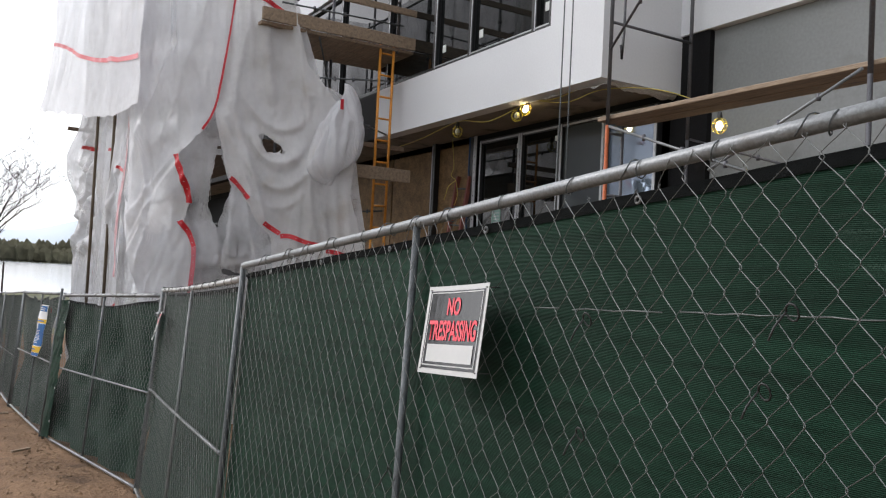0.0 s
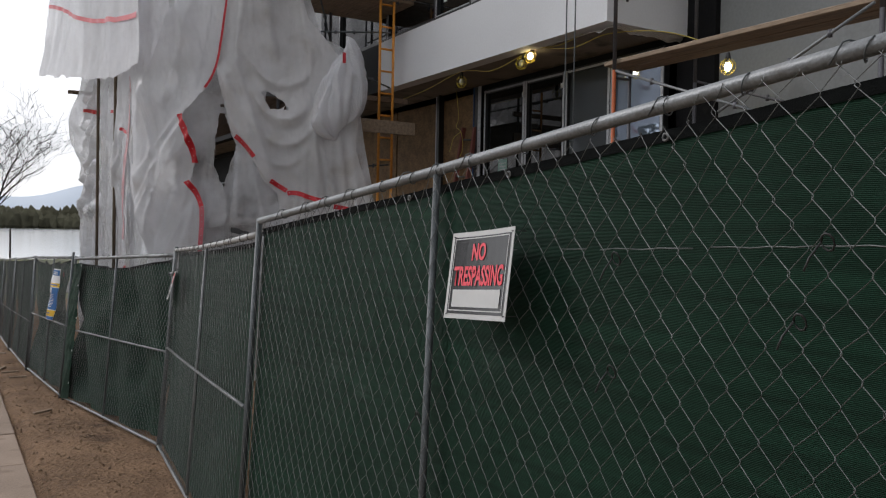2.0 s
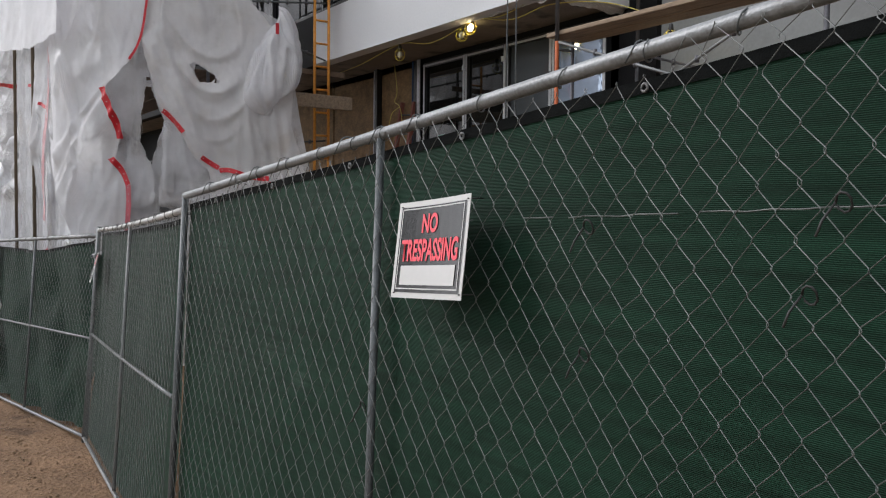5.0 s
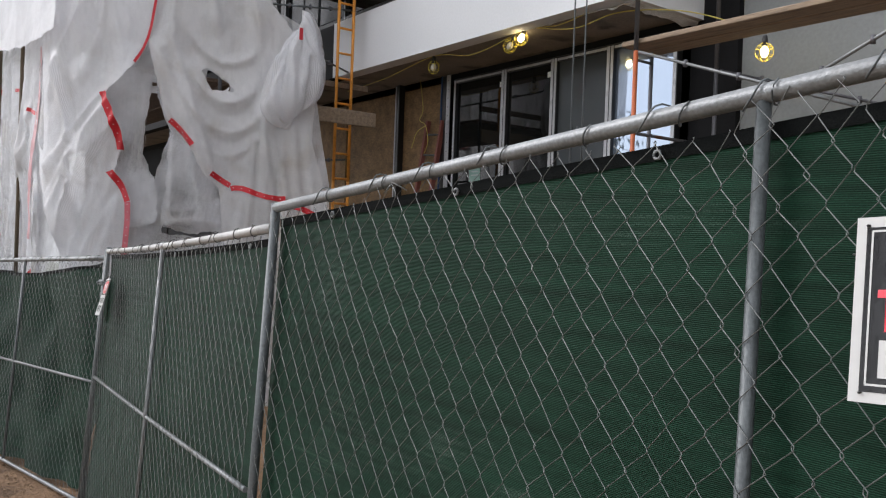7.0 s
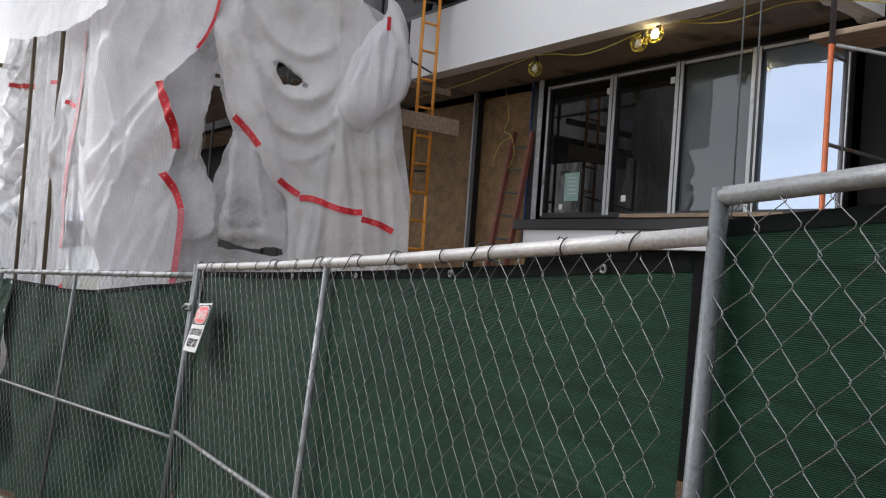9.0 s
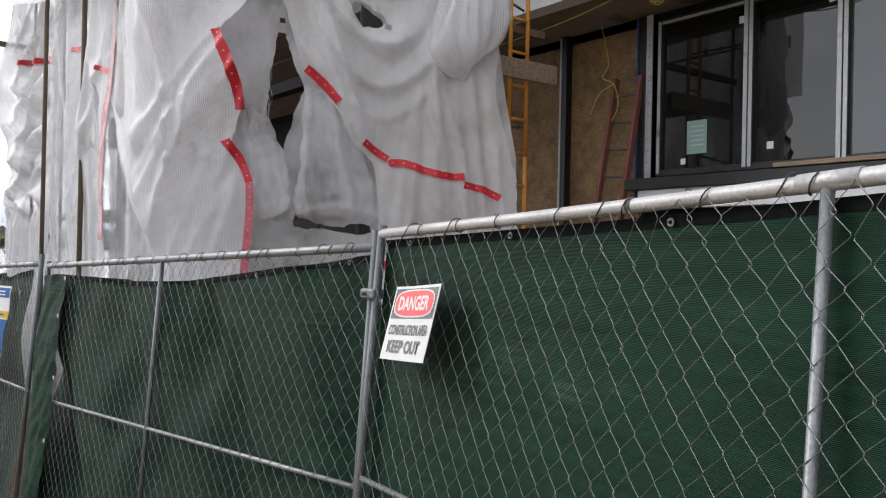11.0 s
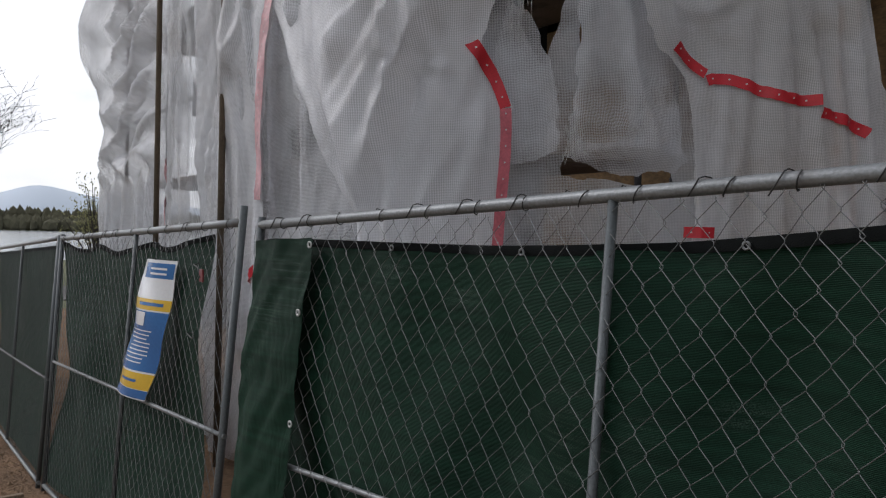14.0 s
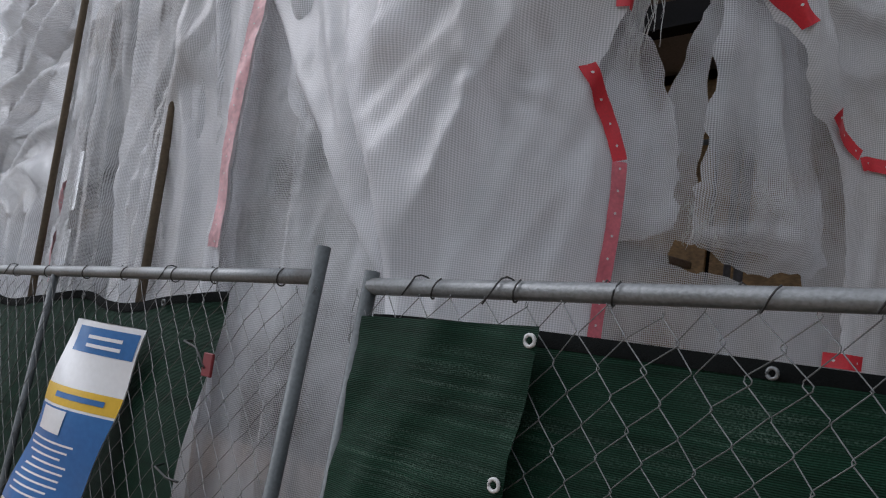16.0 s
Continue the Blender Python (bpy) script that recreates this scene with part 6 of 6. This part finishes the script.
def tarp_tower():
    t = thing("scaffold_tarp", (2.5, 10, 0), "torn translucent white sheeting wrapped round a scaffold tower", "tarp")
    loc = (2.5, 10, 0)
    ns, nzv = 360, 220
    S1 = 12.6
    jj, ii = np.meshgrid(np.arange(nzv + 1), np.arange(ns + 1), indexing="ij")
    z = 0.12 + (9.4 - 0.12) * jj / nzv
    s0 = edge_start(z)
    s = s0 + (S1 - s0) * ii / ns
    gone = np.zeros(s.shape, bool)
    sn, zn = s.copy(), z.copy()
    for h in HOLES:
        inside = in_poly(s, z, h)
        gone |= inside
        for j, i in zip(*np.nonzero(inside)):
            sn[j, i], zn[j, i] = to_edge((s[j, i], z[j, i]), h)
    sh = sheet_grid(sn, zn, gone, loc, fold_main, "sheeting", TARP_THIN, t, s, z)
    panel = overlay("broad_sheet", [(3.95, 8.5), (3.80, 5.0), (3.76, 3.43), (3.63, 2.94), (3.40, 2.53), (3.33, 2.05), (3.30, 0.25), (2.52, 0.25), (2.56, 2.13), (2.50, 2.6), (2.48, 2.74), (2.66, 3.06), (2.62, 3.28), (2.58, 3.42), (2.65, 3.7), (2.75, 3.99), (2.46, 4.38), (2.31, 4.76), (2.25, 5.3), (2.12, 6.4), (2.2, 8.5)], fold_panel, loc, t, 2, cell=0.026)
    overlay("lapped_sheet", [(4.9, 7.2), (4.75, 5.0), (4.74, 3.6), (4.72, 2.2), (4.70, 0.2), (3.25, 0.2), (3.25, 2.0), (3.5, 3.5), (3.6, 5.2), (3.7, 7.2)], fold_lap, loc, t, 8, torn=0.004, material=TARP_THIN)
    overlay("lapped_sheet", [(4.98, 7.2), (4.86, 5.0), (4.57, 3.62), (4.15, 3.12), (3.81, 2.75), (3.31, 2.02), (3.25, 1.2), (3.1, 1.2), (3.2, 2.4), (3.45, 3.6), (3.5, 7.2)], fold_strip, loc, t, 9, torn=0.004)
    side = overlay("pole_sheet", [(5.62, 6.8), (5.66, 4.6), (5.60, 3.8), (5.44, 3.25), (5.56, 2.78), (5.36, 2.05), (5.30, 0.2), (4.56, 0.2), (4.58, 2.05), (4.53, 2.9), (4.49, 3.6), (4.38, 5.2), (4.25, 6.8)], fold_pole_sheet, loc, t, 3)
    right = overlay("right_sheet", [(2.36, 4.75), (2.26, 4.35), (2.08, 3.76), (1.78, 3.40), (1.63, 3.10), (1.43, 2.92), (1.38, 2.37), (1.32, 0.2), (0.04, 0.2), (0.10, 2.8), (0.32, 3.6), (0.30, 4.2), (0.55, 4.9), (1.05, 5.5), (1.35, 6.6), (1.5, 8.5), (2.25, 8.5), (2.26, 6.0)], fold_right, loc, t, 4, material=TARP_MID, hole=HOLES[1])
    flap = overlay("torn_flap", [(2.06, 3.55), (1.66, 3.55), (1.42, 2.62), (1.38, 2.40), (1.80, 2.34), (2.14, 2.43), (2.08, 2.96)], fold_flap, loc, t, 5, torn=0.02, material=TARP_THIN)
    low = overlay("torn_flap", [(2.5, 3.35), (2.36, 3.25), (2.2, 2.9), (2.18, 2.45), (2.58, 2.40), (2.52, 2.62), (2.60, 2.8)], fold_flap, loc, t, 6, torn=0.02, material=TARP_THIN)
    stripe([(2.13, 6.4), (2.25, 5.3), (2.32, 4.76), (2.46, 4.40)], fold_panel, loc, panel, 0.03)
    stripe([(2.76, 4.03), (2.70, 3.86), (2.65, 3.66), (2.61, 3.5), (2.60, 3.34)], fold_panel, loc, panel)
    stripe([(2.70, 3.08), (2.64, 2.99), (2.57, 2.87), (2.52, 2.72)], fold_panel, loc, panel)
    stripe([(2.52, 2.715), (2.505, 2.5), (2.525, 2.3), (2.57, 1.6)], fold_panel, loc, panel, 0.066, STRIPE_PALE)
    stripe([(2.05, 3.74), (1.92, 3.64), (1.76, 3.44)], fold_right, loc, right)
    stripe([(1.53, 3.11), (1.43, 3.04), (1.31, 2.97)], fold_right, loc, right)
    stripe([(1.30, 2.93), (1.20, 2.97), (1.09, 2.945), (0.98, 2.86), (0.82, 2.83), (0.62, 2.83)], fold_right, loc, right)
    stripe([(0.62, 2.755), (0.40, 2.725), (0.27, 2.65)], fold_right, loc, right)
    stripe([(1.95, 6.42), (1.65, 6.36), (1.38, 6.18)], fold_right, loc, right)
    stripe([(1.42, 2.02), (1.25, 2.02)], fold_right, loc, right)
    stripe([(4.42, 4.8), (4.53, 3.6), (4.58, 2.9), (4.60, 2.2)], fold_pole_sheet, loc, side, 0.085, STRIPE_FADED)
    stripe([(4.53, 3.9), (4.88, 4.0)], fold_pole_sheet, loc, side, 0.05)
    stripe([(4.52, 1.78), (4.78, 1.58)], fold_pole_sheet, loc, side, 0.06)
    stripe([(7.1, 4.53), (8.39, 4.68), (9.79, 4.89)], fold_main, loc, sh, 0.07)
    stripe([(5.47, 4.36), (6.16, 4.43)], fold_main, loc, sh, 0.05)
    stripe([(7.46, 3.2), (7.36, 2.4), (7.32, 1.9)], fold_main, loc, sh, 0.05, STRIPE_FADED)
    rng = random.Random(4)
    bm = bmesh.new()
    for k in range(64):
        s1 = rng.choice((rng.uniform(2.36, 2.48), rng.uniform(2.40, 2.50), rng.uniform(2.02, 2.16)))
        z1 = 4.05 - 0.4 * abs(s1 - 2.3) + rng.uniform(-0.7, 0.1) if s1 > 2.16 else rng.uniform(2.4, 2.6)
        p = tarp_point([s1], [z1], fold_flap, rng.uniform(0, 0.03))[0] - np.array(loc)
        L = rng.uniform(0.06, 0.28) if s1 > 2.16 else rng.uniform(0.03, 0.10)
        pts = [p]
        for q in range(3):
            p = p + np.array((rng.uniform(-0.02, 0.02), rng.uniform(-0.02, 0.02), -L / 3))
            pts.append(p)
        tube_into(bm, pts, [0.0022, 0.002, 0.0018, 0.001], 3, False)
    tagged(part("frayed_threads", bm, PAPER, t, "frayed white threads of the torn sheeting"), kind="stuff")
    return t


tarp_tower()


def upper_sheet():
    t = thing("loose_tarp", (0.8, 12, 6), "frayed translucent sheet hanging over the wrapped tower", "tarp")
    nu, nv = 190, 90

    def foot(y):
        return 4.65 + 1.1 * max(0, (y - 9.4) / 7.2)

    def at(y, z):
        i = (y - 7.85) / 8.8
        x = 0.86 - 0.42 * max(0, i) ** 1.5 - 0.10 * math.exp(-(z - foot(y)) * 1.5)
        a = math.atan2(y - 12.2, 12.5 - z)
        x += 0.14 * noise.noise((a * 6, z * 0.25, 2)) + 0.05 * noise.noise((a * 17, z * 0.4, 7)) + 0.008 * noise.noise((a * 60, z * 0.6, 7)) + 0.015 * noise.noise((y * 2.5, z * 1.1, 5)) + 0.006 * noise.noise((y * 9, z * 3, 9))
        return x

    def fn(i, j):
        y = 7.85 + 8.8 * i
        lo = foot(y) + 0.07 * noise.noise((y * 1.3, 1, 0)) + 0.018 * noise.noise((y * 11, 2, 0))
        z = lo + (10 - lo) * j
        yy = y
        if i > 0.95:
            yy += (i - 0.95) * 20 * (0.12 * noise.noise((z * 4, 0, 3)) + 0.07 * noise.noise((z * 15, 0, 3)) - 0.05 * (6 - z))
        return (at(y, z) - 0.8, yy - 12, z - 6), (y, z)
    v, f, uv = cloth_grid(fn, nu, nv)
    sh = sheet("sheeting", v, f, uv, TARP, t)
    lo, hi = [], []
    n = 91
    for k in range(n):
        i = 0.03 + 0.95 * k / (n - 1)
        y = 7.85 + 8.8 * i
        zc = foot(y) + 0.70 + 0.85 * i + 0.06 * math.sin(9 * i)
        lo.append((at(y, zc - 0.04) - 0.016 - 0.8, y - 12, zc - 0.04 - 6))
        hi.append((at(y, zc + 0.04) - 0.016 - 0.8, y - 12, zc + 0.04 - 6))
    sheet("red_stripe", lo + hi, [(k, k + 1, n + k + 1, n + k) for k in range(n - 1)], None, STRIPE, sh, "red reinforcing tape stripe")


upper_sheet()


def pouch():
    """The gathered bag of sheeting that bulges out beside the frame."""
    t = thing("tarp_bundle", (3.42, 6.86, 4.42), "bunched white sheeting bulging out beside the scaffold", "tarp")
    nu, nv = 64, 44

    def fn(i, j):
        a = 2 * math.pi * i
        b = math.pi * j
        r = math.sin(b) ** 0.7
        z = 0.60 * math.cos(b)
        k = 1.0 + 0.42 * (-math.cos(b)) + 0.05 * math.sin(3 * a + 2 * z)
        f = 0.10 * (0.5 - abs(noise.noise((2.6 * math.cos(a) + z, 2.6 * math.sin(a), 1.1 * z)) * 2)) + 0.04 * (0.5 - abs(noise.noise((6 * math.cos(a) + 2 * z, 6 * math.sin(a), 2 * z)) * 2)) + 0.05 * noise.noise((2 * math.cos(a), 2 * math.sin(a), z * 1.5))
        return ((0.35 * k * r + f * r) * math.cos(a) + 0.08 * (1 - j), (0.19 * k * r + f * r) * math.sin(a), z + 0.16 * math.cos(a) + 0.05 * noise.noise((math.cos(a) * 2, z * 3, 1))), (a * 0.3, z)
    v, f, uv = cloth_grid(fn, nu, nv)
    sheet("sheeting", v, f, uv, TARP, t)
    part("red_stripe", cubox(-0.09, -0.04, -0.29, -0.283, 0.32, 0.47, bevel=0.002), STRIPE, t, "red tape end")


pouch()

# frame of the tower inside the sheeting
for x, y in ((0.92, 10.47), (0.93, 12.48)):
    pole("timber_pole", [(x, y, ground_z(y)), (x, y, 9.3)], 0.027, POLEWOOD, "brown timber pole holding the sheeting", "pole")
for x, y in ((1.5, 8.35), (2.8, 7.75), (1.5, 14.2), (1.45, 16.1), (3.9, 8.4), (3.9, 10.6), (3.9, 13.0), (3.9, 15.8)):
    pole("scaffold_pole", [(x, y, ground_z(y)), (x, y, 9.3)], 0.024, STEEL_DARK, "dark upright scaffold pole inside the sheeting")
for z in (2.5, 4.45):
    for k in range(4):
        x = 1.55 + 0.57 * k
        plank(x, x + 0.54, 8.6, 16.0, z, z + 0.05, WOOD_DARK, "stained timber deck plank inside the tower")
for z in (3.4, 5.4, 7.4):
    for x in (1.5, 3.9):
        pole("scaffold_brace", [(x, 8.4, z), (x, 15.9, z)], 0.020, GALV_DARK, "grey horizontal scaffold tube", "scaffold brace")
plank(0.8, 1.4, 16.1, 16.25, 5.35, 5.42, WOOD_DARK, "timber end sticking out of the tower")


# ---- trees and distance ----
def tree(at, height, seed, label):
    rng = random.Random(seed)
    t = thing("tree", at, label, "tree")
    trunk, crown = bmesh.new(), bmesh.new()

    def grow(p, d, length, r, depth):
        pts, rad = [p], [r]
        n = 4
        wild = 0.12 + 0.05 * depth
        for k in range(n):
            d = (d + Vector((rng.uniform(-wild, wild), rng.uniform(-wild, wild), rng.uniform(-0.04, 0.12)))).normalized()
            p = p + d * length / n
            pts.append(p)
            rad.append(max(0.008, r * (1 - 0.4 * (k + 1) / n)))
        tube_into(trunk if depth < 2 else crown, pts, rad, 7 if depth < 2 else (4 if depth < 4 else 3), depth == 0)
        if depth >= 6:
            return
        kids = (5, 4, 3, 3, 3, 2)[depth]
        a0 = rng.uniform(0, 6.28)
        for k in range(kids):
            q = pts[-1] if depth == 0 or k == 0 else pts[rng.choice((2, 3, 4))]
            a = a0 + 6.28 * k / kids + rng.uniform(-0.5, 0.5)
            spread = (0.75, 0.62, 0.6, 0.7, 0.8, 0.9)[depth] * rng.uniform(0.7, 1.25)
            nd = (d + spread * Vector((math.cos(a), math.sin(a), rng.uniform(-0.25, 0.25)))).normalized()
            grow(q, nd, height * (0.26, 0.19, 0.15, 0.11, 0.08, 0.055)[depth] * rng.uniform(0.75, 1.25), max(0.012, rad[-1] * rng.uniform(0.55, 0.78)), depth + 1)
    grow(Vector((0, 0, -0.2)), Vector((0.3, 0, 1)).normalized(), height * 0.17, height * 0.026, 0)
    part("trunk", trunk, BARK, t)
    part("crown", crown, BARK, t)
    return t


tree((-0.7, 50, ground_z(50)), 12, 7, "bare dark lakeside tree with spreading twigs")
t = thing("sign_post", (1.25, 47, ground_z(47)), "thin dark post by the shore", "post")
part("post", tube([(0, 0, 0), (0, 0, 2.6)], 0.05, 8), BARK, t)


def shrub(at, h, seed, label):
    rng = random.Random(seed)
    t = thing("budding_tree", at, label, "tree")
    wood, leaf = bmesh.new(), bmesh.new()
    for k in range(26):
        a, b = rng.uniform(0, 2 * math.pi), rng.uniform(0.1, 0.75)
        tip = Vector((math.cos(a) * b * h * 0.5, math.sin(a) * b * h * 0.5, h * rng.uniform(0.6, 1)))
        tube_into(wood, [(0, 0, 0), tip * 0.5 + Vector((0, 0, 0.3)), tip], [0.05, 0.03, 0.01], 4, False)
        for q in range(60):
            c = tip * rng.uniform(0.55, 1.05) + Vector([rng.gauss(0, 0.3) for _ in range(3)])
            s = rng.uniform(0.03, 0.07)
            m = Matrix.Translation(c) @ Euler([rng.uniform(0, 6) for _ in range(3)]).to_matrix().to_4x4()
            leaf.faces.new([leaf.verts.new(m @ Vector(v)) for v in ((-s, 0, 0), (0, -s * 0.5, 0.01), (s, 0, 0), (0, s * 0.5, 0.01))])
    part("limb", wood, BARK, t)
    part("leaves", leaf, BUDS, t, "pale spring buds")


shrub((5.75, 40, ground_z(40)), 4.3, 3, "small tree in pale spring bud")


def pine(at, h, seed):
    rng = random.Random(seed)
    t = thing("pine_tree", at, "tall dark pine across the path", "tree", "pines")
    part("trunk", tube([(0, 0, -0.2), (0.1, 0, h * 0.5), (0, 0.1, h)], [h * 0.016, h * 0.011, 0.02], 7), BARK, t)
    bm = bmesh.new()
    k = 0
    z = h * 0.22
    while z < h:
        for q in range(5):
            a = k * 2.4 + q * 1.256 + rng.uniform(-0.3, 0.3)
            L = (h - z) * 0.26 * rng.uniform(0.6, 1.15) + 0.25
            for s in range(9):
                r = L * (s + 1) / 9
                c = Vector((math.cos(a) * r, math.sin(a) * r, z + 0.16 * r - 0.1 * r * r / L))
                for _ in range(3):
                    m = Matrix.Translation(c + Vector([rng.gauss(0, 0.14) for _ in range(3)])) @ Euler([rng.uniform(0, 6) for _ in range(3)]).to_matrix().to_4x4()
                    w = rng.uniform(0.12, 0.28)
                    bm.faces.new([bm.verts.new(m @ Vector(v)) for v in ((-w, 0, 0), (0, -w * 0.3, 0), (w, 0, 0), (0, w * 0.3, 0))])
        z += h * 0.035
        k += 1
    part("crown", bm, PINE, t)


# The third pine is added out of view to darken the first window's reflection.
for x, y, h, sd in ((-19, 13.0, 14, 1), (-21, 10.0, 16, 4), (-15.8, 25.4, 17, 6)):
    pine((x, y, ground_z(y)), h, sd)


def litter():
    """Clods, chips and dead leaves strewn over the soil strip."""
    rng = random.Random(21)
    bm = bmesh.new()
    for k in range(3600):
        y = rng.uniform(-1, 22)
        x = rng.uniform(-0.82, 0.1) if rng.random() < 0.8 else rng.gauss(-0.25, 0.06)
        s = abs(rng.gauss(0.0, 0.007)) + 0.004
        c = Vector((x, y, ground_z(y) + 0.03 * noise.noise((x * 1.7, y * 1.7, 0)) + 0.018 * noise.noise((x * 6, y * 6, 3)) + s * 0.25))
        m = Matrix.Translation(c) @ Euler([rng.uniform(-0.5, 0.5), rng.uniform(-0.5, 0.5), rng.uniform(0, 6)]).to_matrix().to_4x4()
        q = [bm.verts.new(m @ Vector(v)) for v in ((-s * 1.4, 0, 0), (0, -s, 0), (s * 1.4, 0, 0), (0, s, 0), (0, 0, s * 0.8))]
        for f in ((0, 1, 4), (1, 2, 4), (2, 3, 4), (3, 0, 4)):
            bm.faces.new([q[i] for i in f])
    tagged(finish("ground_litter", bm, LITTER), "dead leaves and clods strewn on the soil", "litter", kind="stuff")
    for k in range(5):
        t = tagged(finish("wood_scrap", cubox(-0.12, 0.12, -0.02, 0.02, 0, 0.025, bevel=0.003), WOOD), "short scrap of sawn timber on the soil", "scrap wood", "wood scraps")
        y = (10.3, 10.9, 6.2, 13.5, 9.6)[k]
        t.matrix_basis = pose((-0.62, -0.7, -0.5, -0.6, -0.55)[k], y, ground_z(y) + 0.012, 0, 0, (10, 70, 35, 120, 0)[k])


litter()
